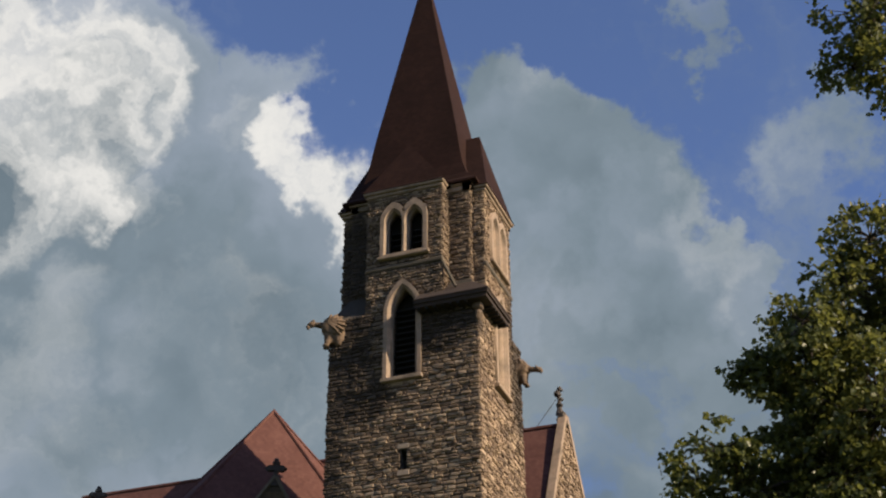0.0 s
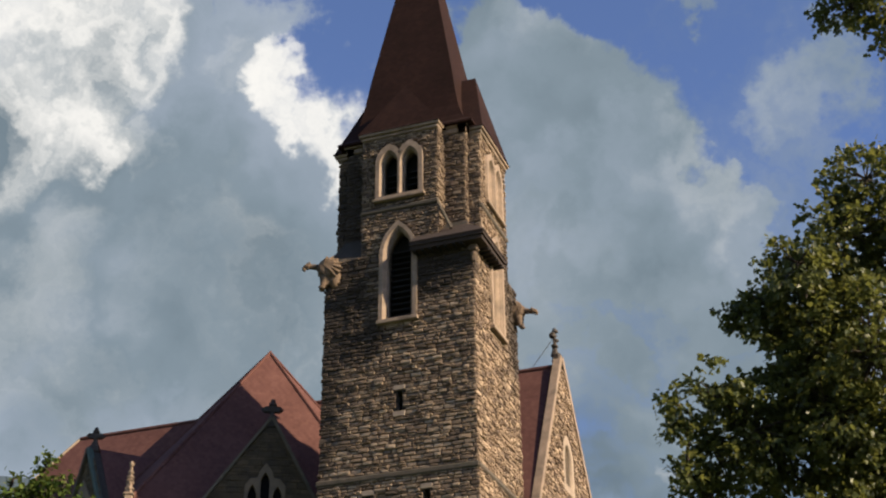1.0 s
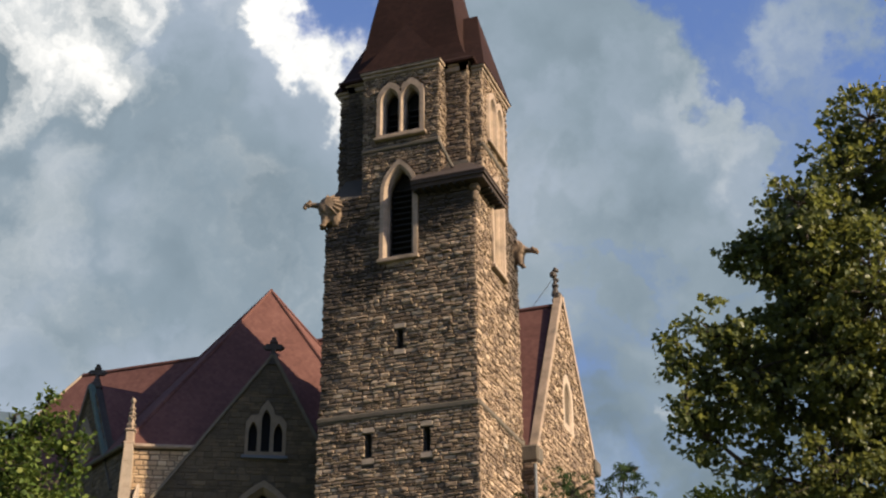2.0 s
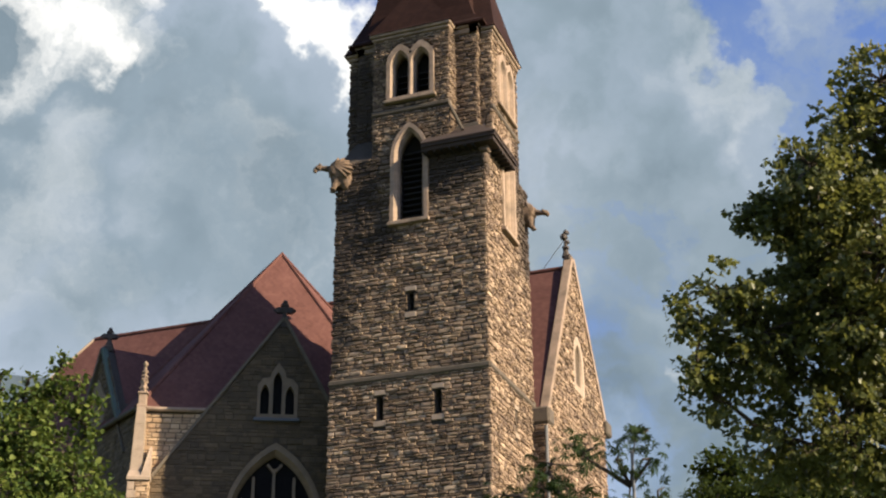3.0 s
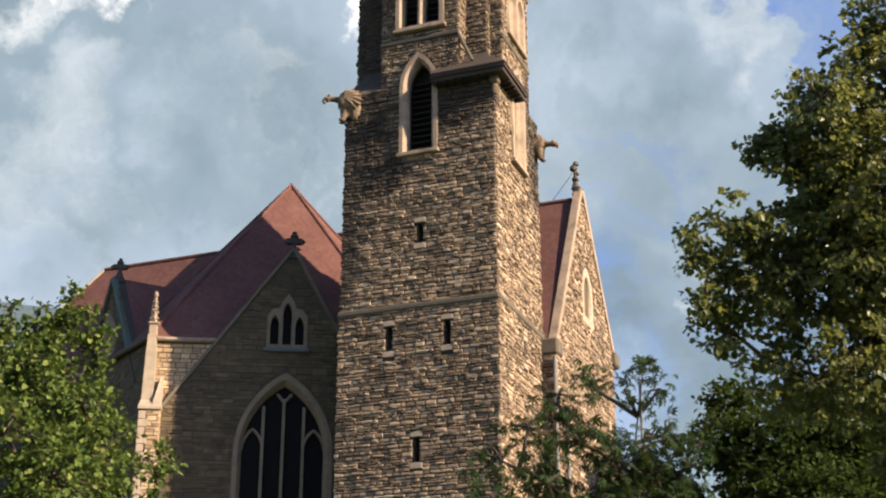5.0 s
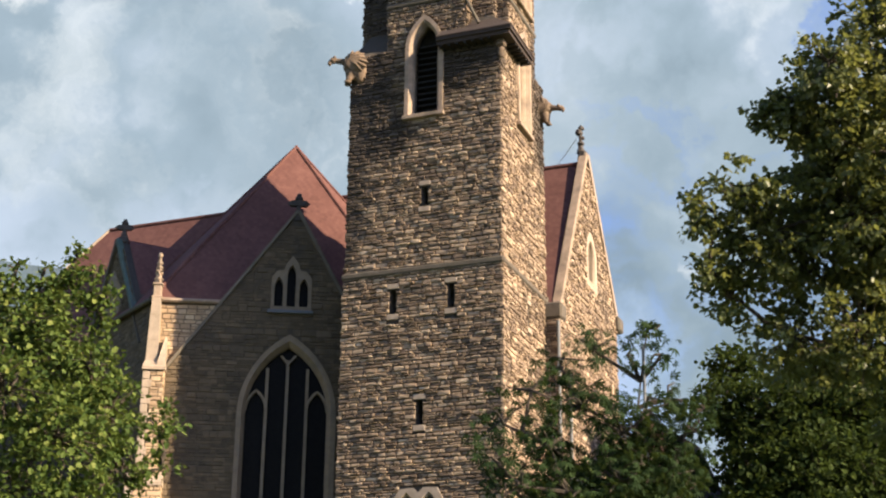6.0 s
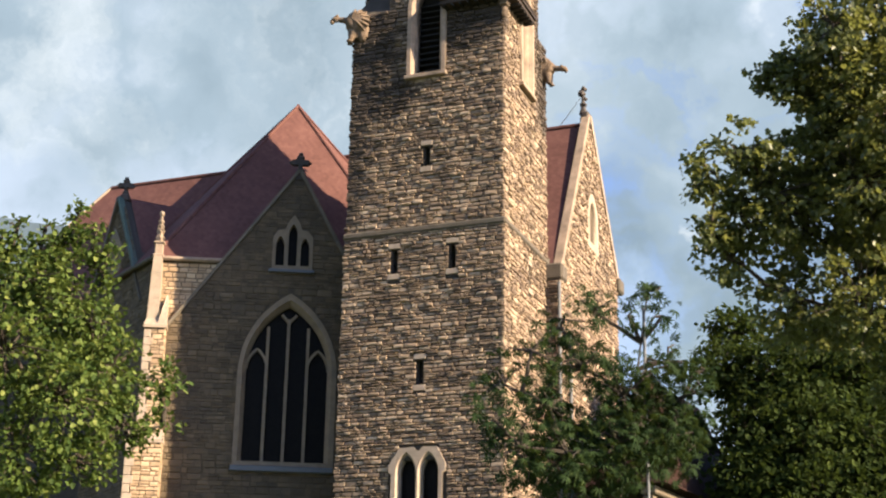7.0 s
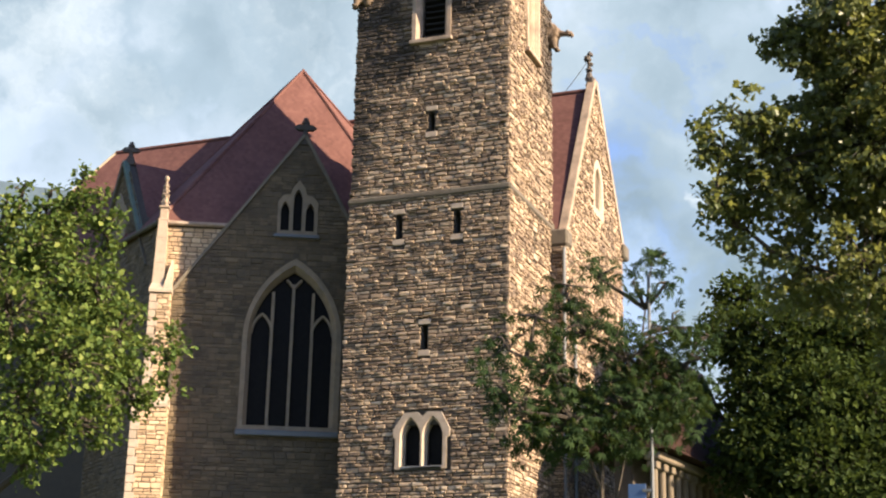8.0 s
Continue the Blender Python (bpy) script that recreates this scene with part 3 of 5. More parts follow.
# pent roof over the near corner
OUT, EZ = 0.6, 28.45
cx, cy = X1 - 2.5, Y0 + 2.35
bm = bmesh.new()
for z0, z1, o in ((EZ, EZ + 0.16, OUT - 0.08), (EZ + 0.16, EZ + 0.34, OUT)):
    solid(bm, [(cx, Y0 - o, z0), (X1 + o, Y0 - o, z0), (X1 + o, cy, z0), (X1 - 0.05, cy, z0), (X1 - 0.05, Y0 + 0.05, z0), (cx, Y0 + 0.05, z0),
               (cx, Y0 - o, z1), (X1 + o, Y0 - o, z1), (X1 + o, cy, z1), (X1 - 0.05, cy, z1), (X1 - 0.05, Y0 + 0.05, z1), (cx, Y0 + 0.05, z1)],
          [(5, 4, 1, 0), (4, 3, 2, 1), (6, 7, 10, 11), (7, 8, 9, 10), (0, 1, 7, 6), (1, 2, 8, 7), (2, 3, 9, 8), (3, 4, 10, 9), (4, 5, 11, 10), (5, 0, 6, 11)])
pent = part("pent_roof", bm, WOOD, church, "dark timber eaves of a corner pent roof")
bm = solid(bmesh.new(), [(cx, Y0 - OUT - 0.04, EZ + 0.34), (X1 + OUT + 0.04, Y0 - OUT - 0.04, EZ + 0.34), (X1 + OUT + 0.04, cy, EZ + 0.34), (CX1, cy, 30.0), (CX1, CY0, 30.0), (cx, CY0, 30.0), (cx, Y0 - 0.02, 29.3), (X1 + 0.02, cy, 29.3),
                         (cx, Y0 - OUT - 0.04, EZ + 0.29), (X1 + OUT + 0.04, Y0 - OUT - 0.04, EZ + 0.29), (X1 + OUT + 0.04, cy, EZ + 0.29)],
           [(0, 1, 4, 5), (1, 2, 3, 4), (0, 5, 6), (2, 7, 3), (0, 8, 9, 1), (1, 9, 10, 2)])
part("roof_cover", bm, WOOD, pent, "weathered stone-flag cover")
bm = box(bmesh.new(), (X1 - 0.16, Y0 - 0.2, EZ - 0.28), (X1 + 0.2, Y0 + 0.16, EZ), Matrix(), 0.05)
lump(bm, (X1 + 0.03, Y0 - 0.04, EZ - 0.5), (0.15, 0.15, 0.26), 0.3)
part("corbel", bm, BEAST, pent, "carved stone corbel under the eaves")
# rafter ends are blackened for the shade under the eaves
for k in range(7):
    x = X1 - 0.35 - k * 0.33
    part("rafter_end", box(bmesh.new(), (x - 0.05, Y0 - OUT + 0.1, EZ - 0.09), (x + 0.05, Y0, EZ), Matrix(), 0.01), UNLIT_BLACK, pent)
for k in range(6):
    y = Y0 + 0.4 + k * 0.33
    part("rafter_end", box(bmesh.new(), (X1, y - 0.05, EZ - 0.09), (X1 + OUT - 0.1, y + 0.05, EZ), Matrix(), 0.01), UNLIT_BLACK, pent)
bm = rod(bmesh.new(), (X1 - 1.5, Y0 - 0.02, 30.75), (X1 - 0.95, Y0 + 0.05, 29.45), 0.07, 0.07)
part("raking_coping", bm, WEATHERED, church)

# the spire, swept out at its foot
bm = bmesh.new()
HX, HY = (CX1 - CX0) / 2, (CY1 - CY0) / 2
mx, my = (CX0 + CX1) / 2, (CY0 + CY1) / 2
TIP = Vector((XM - 0.05, YM + 0.0, 49.1))
PROFILE = [(CORNICE + 0.24, 1.16), (CORNICE + 0.33, 1.16), (CORNICE + 0.58, 1.04), (35.45, 0.95), (36.1, 0.865), (37.0, 0.80), (38.4, 0.72)]
rings = []
for z, k in PROFILE:
    s = (z - CORNICE) / (TIP.z - CORNICE)
    c = Vector((mx, my, 0)).lerp(Vector((TIP.x, TIP.y, 0)), s)
    rings.append([bm.verts.new((c.x + a * HX * k, c.y + b * HY * k, z)) for a, b in ((-1, -1), (1, -1), (1, 1), (-1, 1))])
tip = bm.verts.new(TIP)
for lower, upper in zip(rings, rings[1:]):
    for i in range(4):
        bm.faces.new((lower[i], lower[(i + 1) % 4], upper[(i + 1) % 4], upper[i]))
for i in range(4):
    bm.faces.new((rings[-1][i], rings[-1][(i + 1) % 4], tip))
bm.faces.new(rings[0][::-1])
spire = part("spire", bm, DARK_TILE, church, "steep brown tiled spire with swept eaves")
bm = rod(bmesh.new(), TIP - Vector((0, 0, 0.5)), TIP + Vector((0, 0, 1.2)), 0.14, 0.04)
lump(bm, TIP + Vector((0, 0, 0.35)), (0.22, 0.22, 0.2), 0.0)
part("finial", bm, COPPER, spire)
for key, mid in (("front", -3.17), ("right", YM - Y0), ("left", Y1 - YM), ("back", -3.2)):
    m = FACES[key]
    a, b = mid - 1.86, mid + 1.86
    z0, peak = CORNICE + 0.14, 37.2 if key == "front" else 38.45
    pts = [(a, z0, 0.26), (b, z0, 0.26), (b - 0.06, z0 + 0.1, 0.2), (a + 0.06, z0 + 0.1, 0.2), (mid, peak, -0.66 if peak > 38 else -0.42), (mid, peak, -2.4), (b, z0, -1.6), (a, z0, -1.6)]
    bm = solid(bmesh.new(), [m @ Vector(p) for p in pts], [(0, 1, 2, 3), (3, 2, 4), (2, 1, 6), (2, 6, 5, 4), (0, 3, 7), (3, 4, 5, 7), (1, 0, 7, 6)])
    part("bay_roof", bm, DARK_TILE, church, "steep hipped roof over the belfry bay")


def gargoyle(place, turn, scale=1.0, nod=0.0):
    """A weathered winged beast that leans out of the wall, wings folded against its flanks."""
    m = Matrix.Translation(place) @ pose(0, 0, 0, 0, 0, turn) @ Matrix.Scale(scale, 4)
    bm = bmesh.new()
    lump(bm, (0.26, 0, 0.0), (0.46, 0.28, 0.40), 0.2, m, 1)
    lump(bm, (0.34, 0, -0.34), (0.26, 0.24, 0.34), 0.25, m, 2)
    lump(bm, (0.0, 0, -0.3), (0.24, 0.26, 0.5), 0.2, m, 15)
    rod(bm, m @ Vector((0.5, 0, 0.14 - nod * 0.4)), m @ Vector((1.02, 0, 0.20 - nod)), 0.16, 0.10, 9)
    lump(bm, (1.08, 0, 0.20 - nod), (0.17, 0.12, 0.13), 0.25, m, 4)
    lump(bm, (1.21, 0, 0.10 - nod), (0.09, 0.07, 0.13), 0.2, m, 5)
    for s in (-1, 1):
        lump(bm, (1.02, s * 0.08, 0.31 - nod), (0.07, 0.04, 0.07), 0.1, m, 6)
        lump(bm, (0.44, s * 0.12, -0.60), (0.12, 0.10, 0.18), 0.2, m, 8)
        lump(bm, (0.50, s * 0.12, -0.76), (0.13, 0.09, 0.07), 0.2, m, 9)
        lump(bm, (0.20, s * 0.22, 0.06), (0.46, 0.13, 0.42), 0.1, m, 10)
        for k in range(7):   # ribs of the folded wing, swept back from the shoulder
            a = radians(78 + 27 * k)
            knee = Vector((0.30 + 0.30 * math.cos(a), s * 0.37, 0.08 + 0.28 * math.sin(a)))
            tip = Vector((0.20 + 0.50 * math.cos(a), s * 0.27, 0.04 + 0.46 * math.sin(a)))
            rod(bm, m @ Vector((0.44, s * 0.30, 0.12)), m @ knee, 0.04, 0.045, 6)
            rod(bm, m @ knee, m @ tip, 0.045, 0.035, 6)
    beast = part("gargoyle", bm, BEAST, church, "weathered carved stone beast jutting from the tower")
    skin = beast.modifiers.new("skin", "REMESH")
    skin.mode, skin.voxel_size, skin.use_smooth_shade = "VOXEL", 0.028, True


gargoyle((X0 + 0.42, Y0 - 0.02, 28.42), 200, 1.06)
gargoyle((X1 - 0.12, Y1 - 0.3, 27.78), -4, 0.96, 0.32)

# ---- nave, running along x behind the tower ----
RIDGE_Y, RIDGE_Z, NX0, NX1, NY0, NY1 = 56.6, 27.25, -40.15, -15.45, 52.1, 61.6
bm = solid(bmesh.new(), [(NX0, RIDGE_Y, RIDGE_Z), (NX1, RIDGE_Y, RIDGE_Z), (NX1, NY0 - 0.3, 18.9), (NX0 - 5.0, NY0 - 0.3, 18.9), (NX1, NY1 + 0.3, 20.6), (NX0 - 5.0, NY1 + 0.3, 20.6)], [(0, 1, 2, 3), (1, 0, 5, 4), (0, 3, 5)])
part("nave_roof", bm, RED_TILE, church, "long red tiled nave roof with hipped end")
part("ridge_tiles", rod(bmesh.new(), (NX0, RIDGE_Y, RIDGE_Z), (NX1, RIDGE_Y, RIDGE_Z), 0.11, 0.11), RED_TILE, church)
part("nave_wall", box(bmesh.new(), (NX0 - 4.6, NY0, 0), (NX1 - 0.3, NY1, 18.95)), MORTAR, church, "rubble stone nave wall")
part("hip_flashing", rod(bmesh.new(), (NX0, RIDGE_Y, RIDGE_Z + 0.04), (NX0 - 5.0, NY0 - 0.3, 18.94), 0.06, 0.06), TRIM, church)

# sunlit gable end
GM = face_frame((-15.2, 0), 90)
GABLE = [(52.2, 0), (61.4, 0), (61.4, 21.3), (57.1, 27.5), (56.7, 27.5), (52.2, 19.3)]
niche_in, niche_out = pointed(57.25, 1.15, 21.75, 22.9, 23.75), pointed(57.25, 1.75, 21.45, 22.9, 24.15)
gable = part("gable_wall", joined(plate(GABLE, [niche_out], -0.28, -0.03, GM)), MORTAR, church, "sunlit rubble stone gable")
window("gable_window", GM, niche_out, niche_in, 0.26, 0.04, pane=0, material=TRIM, label="pointed blind niche in pale stone")
part("niche_back", joined(plate(niche_in, [], -0.25, -0.10, GM)), DIMMED_STONE, church, "rubble back of the blind niche")


def rake(z):
    left = 52.2 if z < 19.3 else 52.2 + (z - 19.3) / (27.5 - 19.3) * 4.5
    right = 61.4 if z < 21.3 else 61.4 - (z - 21.3) / (27.5 - 21.3) * 4.3
    return left + 0.1, max(right - 0.1, left + 0.15)


masonry(gable, GM, rake, 6.5, 27.2, [niche_out], single=(17.0, 19.5))


def coping(a, b, m, wide=0.55, thick=0.24, name="gable_coping", material=None, out=0.16):
    """A stone coping along a raking edge, from a to b in the wall's axes."""
    ax, ay = a
    bx, by = b
    d = Vector((bx - ax, by - ay)).normalized()
    nrm = Vector((-d.y, d.x))
    if nrm.y < 0:
        nrm = -nrm
    p = [Vector(a) - nrm * thick * 0.3, Vector(b) - nrm * thick * 0.3, Vector(b) + nrm * thick * 0.7, Vector(a) + nrm * thick * 0.7]
    pts = [m @ Vector((q.x, q.y, w)) for w in (out, out - wide) for q in p]
    bm = solid(bmesh.new(), pts, [(0, 1, 2, 3), (7, 6, 5, 4), (0, 4, 5, 1), (1, 5, 6, 2), (2, 6, 7, 3), (3, 7, 4, 0)])
    return part(name, bm, material or WEATHERED, church)


coping((52.0, 18.95), (56.85, 27.75), GM, 0.34, out=0.1, material=BROWN_TRIM)
coping((61.6, 21.0), (56.95, 27.75), GM, 0.5, 0.3, out=0.1, material=BROWN_TRIM)
part("kneeler", box(bmesh.new(), (51.75, 18.55, -0.8), (52.5, 19.25, 0.2), GM, 0.08), WEATHERED, church)
part("kneeler", box(bmesh.new(), (61.1, 20.7, -0.8), (61.9, 21.4, 0.25), GM, 0.08), WEATHERED, church)
bm = box(bmesh.new(), (51.8, 0, -0.75), (52.3, 18.55, 0.1), GM)
pier = part("corner_buttress", bm, MORTAR, church, "stepped corner buttress of rubble stone")
masonry(pier, face_frame((-15.1, 51.8), 0), lambda z: (-0.85, 0.0), 6.5, 18.5)
masonry(pier, face_frame((-15.1, 51.8), 90), lambda z: (0.0, 0.5), 6.5, 18.5)
for x, y, z in ((-15.12, 51.66, 18.4), (-15.0, 52.75, 16.5)):
    pipe = part("downpipe", rod(bmesh.new(), (x, y, 0), (x, y, z), 0.07, 0.07, 10), POLE, church, "grey rain pipe")
    for k in range(4):
        part("bracket", rod(bmesh.new(), (x, y, 4.0 + 3.5 * k), (x, y, 4.12 + 3.5 * k), 0.085, 0.085, 10), POLE, pipe)
bm = box(bmesh.new(), (56.6, 27.3, -0.3), (57.1, 27.95, 0.08), GM, 0.08)
rod(bm, GM @ Vector((56.8, 27.85, -0.2)), GM @ Vector((56.8, 28.25, -0.2)), 0.2, 0.09)
rod(bm, GM @ Vector((56.8, 28.2, -0.2)), GM @ Vector((56.8, 29.15, -0.2)), 0.09, 0.06)
for z, wide, tall, off in ((28.3, 0.16, 0.12, 0.0), (28.62, 0.13, 0.1, 0.05), (28.86, 0.17, 0.16, -0.06), (29.1, 0.14, 0.12, 0.03)):
    lump(bm, GM @ Vector((56.8 + off, z, -0.2 + off)), (wide, wide, tall), 0.5, seed=z)
part("gable_finial", bm, IRON, church, "carved stone finial on the gable")
part("conductor_wire", rod(bmesh.new(), (-15.42, 56.75, 28.75), (-16.6, 56.65, 27.2), 0.014, 0.014, 5), IRON, church)

# ---- the polygonal front body with its gables, turned against the tower ----
TURN = 27.0
NEARER = Matrix.Translation((0, 0, EYE)) @ Matrix.Scale(0.9955, 4) @ Matrix.Translation((0, 0, -EYE))
BM = NEARER @ face_frame((X0, 51.9), TURN)          # its first gable
F_OUT = [(-9.9, 0), (1.6, 0), (1.6, 13.0), (-2.2, 20.2), (-4.2, 23.7), (-4.45, 23.7), (-9.4, 16.75), (-9.9, 16.6)]
big_in, big_out = pointed(-4.45, 3.3, 11.45, 15.1, 17.9, 12), pointed(-4.43, 4.0, 11.2, 15.0, 18.4, 12)
tri_in = [pointed(-4.47 + k * 0.52, 0.36, 19.6, top - 0.45, top) for k, top in ((-1, 20.9), (0, 21.45), (1, 20.85))]
tri_out = [(-5.3, 19.42), (-3.62, 19.42), (-3.62, 20.85), (-3.85, 21.15), (-4.12, 21.2), (-4.2, 21.5), (-4.45, 21.85), (-4.7, 21.5), (-4.8, 21.2), (-5.1, 21.15), (-5.3, 20.85)]
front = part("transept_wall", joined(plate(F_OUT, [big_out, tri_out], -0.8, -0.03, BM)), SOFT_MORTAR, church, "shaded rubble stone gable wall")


def front_rake(z):
    if z < 16.6:
        return -9.8, 0.4
    left = -9.45 + (z - 16.7) / 7.0 * 5.0
    right = -2.2 - (z - 20.2) / 3.8 * 1.95
    return left + 0.12, min(0.4, right - 0.12)


masonry(front, BM, front_rake, 6.5, 23.2, [big_out, tri_out], height=(0.09, 0.3), length=(0.16, 0.5), gap=0.014, proud=(0.006, 0.026), single=(13.0, 18.2), stone=DIMMED_STONE)
ring = window("traceried_window", BM, big_out, big_in, 0.6, 0.05, pane=0.42, face=pointed(-4.44, 3.6, 11.4, 15.05, 18.12, 12), material=DIMMED_TRIM, label="tall pointed window with stone mullions")
part("sill", box(bmesh.new(), (-6.5, 10.98, -0.1), (-2.4, 11.22, 0.22), BM, 0.04), LEAD, ring, "grey lead-covered sill")


def bar(points, half, near, far, parent, name="mullion"):
    """A stone bar of the tracery that follows a line of points."""
    bm = bmesh.new()
    rings = []
    for i, (x, y) in enumerate(points):
        (xa, ya), (xb, yb) = points[max(i - 1, 0)], points[min(i + 1, len(points) - 1)]
        d = Vector((xb - xa, yb - ya)).normalized()
        q = Vector((-d.y, d.x)) * half
        rings.append([bm.verts.new(BM @ Vector((x + k * q.x, y + k * q.y, w))) for k, w in ((-1, near), (1, near), (1, far), (-1, far))])
    for one, two in zip(rings, rings[1:]):
        for k in range(4):
            bm.faces.new((one[k], one[(k + 1) % 4], two[(k + 1) % 4], two[k]))
    bm.faces.new(rings[0][::-1])
    bm.faces.new(rings[-1])
    return part(name, bm, DIMMED_TRIM, parent)


for x, top in ((-5.28, 17.0), (-4.46, 17.35), (-3.64, 17.0)):
    bar([(x, 11.4), (x, top)], 0.06, -0.18, -0.4, ring)
for a, b in ((-6.1, -5.28), (-3.64, -2.8)):
    arch = pointed((a + b) / 2, b - a, 15.2, 15.25, 16.05)
    bar(arch[2:], 0.05, -0.2, -0.4, ring, "tracery")
bar([(-4.46, 17.2), (-4.75, 17.55)], 0.05, -0.2, -0.4, ring, "tracery")
bar([(-4.46, 17.2), (-4.15, 17.55)], 0.05, -0.2, -0.4, ring, "tracery")
ring = part("triple_window", joined(plate(tri_out, tri_in, -0.5, 0.05, BM)), DIMMED_TRIM, church, "stepped group of three small lancets")
for loop in tri_in:
    part("pane", joined(plate(loop, [], -0.33, -0.3, BM)), LEADED, ring, "dark leaded glass")
part("sill", box(bmesh.new(), (-5.42, 19.28, -0.05), (-3.52, 19.43, 0.16), BM, 0.03), LEAD, ring, "grey sill")
coping((-4.32, 23.85), (-9.4, 16.72), BM, 0.7, 0.12, out=0.1, material=MOSSY_TRIM)
coping((-4.32, 23.85), (1.6, 12.8), BM, 0.7, 0.13, out=0.1, material=MOSSY_TRIM)


def cross(place, s=1.0, name="gable_cross"):
    """A squat black stone cross with pointed arms on a tapered foot."""
    m = Matrix.Translation(place) @ BM.to_3x3().to_4x4() @ Matrix.Scale(s, 4)
    bm = bmesh.new()
    box(bm, (-0.24, -0.2, -0.24), (0.24, 0.16, 0.24), m, 0.05)
    box(bm, (-0.16, 0.1, -0.16), (0.16, 0.36, 0.16), m, 0.04)
    box(bm, (-0.10, 0.3, -0.10), (0.10, 0.85, 0.10), m, 0.03)
    for a in (-1, 1):
        solid(bm, [m @ Vector(p) for p in ((0, 0.56, -0.12), (0, 0.80, -0.12), (0, 0.56, 0.12), (0, 0.80, 0.12), (a * 0.32, 0.56, -0.11), (a * 0.32, 0.80, -0.11), (a * 0.32, 0.56, 0.11), (a * 0.32, 0.80, 0.11), (a * 0.5, 0.68, 0))],
              [(0, 1, 5, 4), (2, 6, 7, 3), (1, 3, 7, 5), (0, 4, 6, 2), (4, 5, 8), (5, 7, 8), (7, 6, 8), (6, 4, 8)])
    box(bm, (-0.17, 0.82, -0.12), (0.17, 1.0, 0.12), m, 0.05)
    box(bm, (-0.10, 0.96, -0.10), (0.10, 1.14, 0.10), m, 0.04)
    part(name, bm, IRON, church, "black weathered stone cross")


cross(BM @ Vector((-4.32, 23.62, -0.2)))

# gable roof behind the first gable, and the steep polygonal roof over the body
def at_body(s, z, back):
    return BM @ Vector((s, z, -back))


bm = solid(bmesh.new(), [at_body(-4.3, 23.55, 0.3), at_body(-4.3, 23.55, 5), at_body(-7.2, 19.5, 0.3), at_body(-7.2, 19.5, 3), at_body(-2.2, 20.0, 0.3), at_body(-2.2, 20.0, 4), at_body(1.6, 12.8, 0.3), at_body(1.6, 12.8, 4)], [(0, 1, 3, 2), (0, 4, 5, 1), (4, 6, 7, 5)])
part("gable_roof", bm, RED_TILE, church)
APEX = at_body(-4.64, 30.0, 7.0)
EV = [at_body(s, 19.78 if b < 1 else 19.95, b) for s, b in ((-10.2, 0.12), (0.9, 0.95), (3.2, 4.2), (3.2, 14), (-12.3, 14), (-12.3, 4.2))]
bm = solid(bmesh.new(), [APEX, *EV], [(0, i + 1, (i + 1) % 6 + 1) for i in range(6)] + [(6, 5, 4, 3, 2, 1)])
crown_roof = part("polygonal_roof", bm, RED_TILE, church, "steep polygonal red tiled roof, partly in tower shadow")
for i in (0, 1, 5, 2):
    part("hip_tiles", rod(bmesh.new(), EV[i], APEX, 0.10, 0.08), RED_TILE, crown_roof)
part("apex_cap", rod(bmesh.new(), APEX - Vector((0, 0, 0.3)), APEX + Vector((0, 0, 0.08)), 0.16, 0.06), RED_TILE, crown_roof)
for b, stone, words in ((at_body(-7.1, 19.78, 0.12), BROWN_TRIM, "pale eaves moulding"), (EV[5], WEATHERED, "dark eaves moulding")):
    part("gutter", rod(bmesh.new(), EV[0] - Vector((0, 0, 0.05)), b - Vector((0, 0, 0.05)), 0.1, 0.1), stone, crown_roof, words)
bm = bmesh.new()
floor_pts = [at_body(s, 0, b) for s, b in ((-10.05, 0.25), (-7.4, 0.25), (-7.4, 0.85), (0.9, 0.85), (3.0, 4.3), (3.0, 13.8), (-12.1, 13.8), (-12.1, 4.3))]
solid(bm, floor_pts + [p + Vector((0, 0, 19.72)) for p in floor_pts], [(i, (i + 1) % 8, (i + 1) % 8 + 8, i + 8) for i in range(8)])
body = part("body_wall", bm, SOFT_MORTAR, church, "rubble stone wall below the eaves")
masonry(body, BM @ Matrix.Translation((0, 0, -0.25)), lambda z: (-10.05, -7.4), 15.0, 19.6, height=(0.12, 0.24), length=(0.2, 0.5), proud=(0.01, 0.04), gap=0.018, stone=BUFF_STONE)

flank_a, flank_b = at_body(-12.1, 0, 4.3), at_body(-10.05, 0, 0.25)
flank = face_frame((flank_a.x, flank_a.y), math.degrees(math.atan2(flank_b.y - flank_a.y, flank_b.x - flank_a.x)))
masonry(body, flank, lambda z: (0.0, (flank_b - flank_a).to_2d().length), 6.5, 19.6, height=(0.1, 0.26), gap=0.018, proud=(0.01, 0.04), stone=DIMMED_STONE)

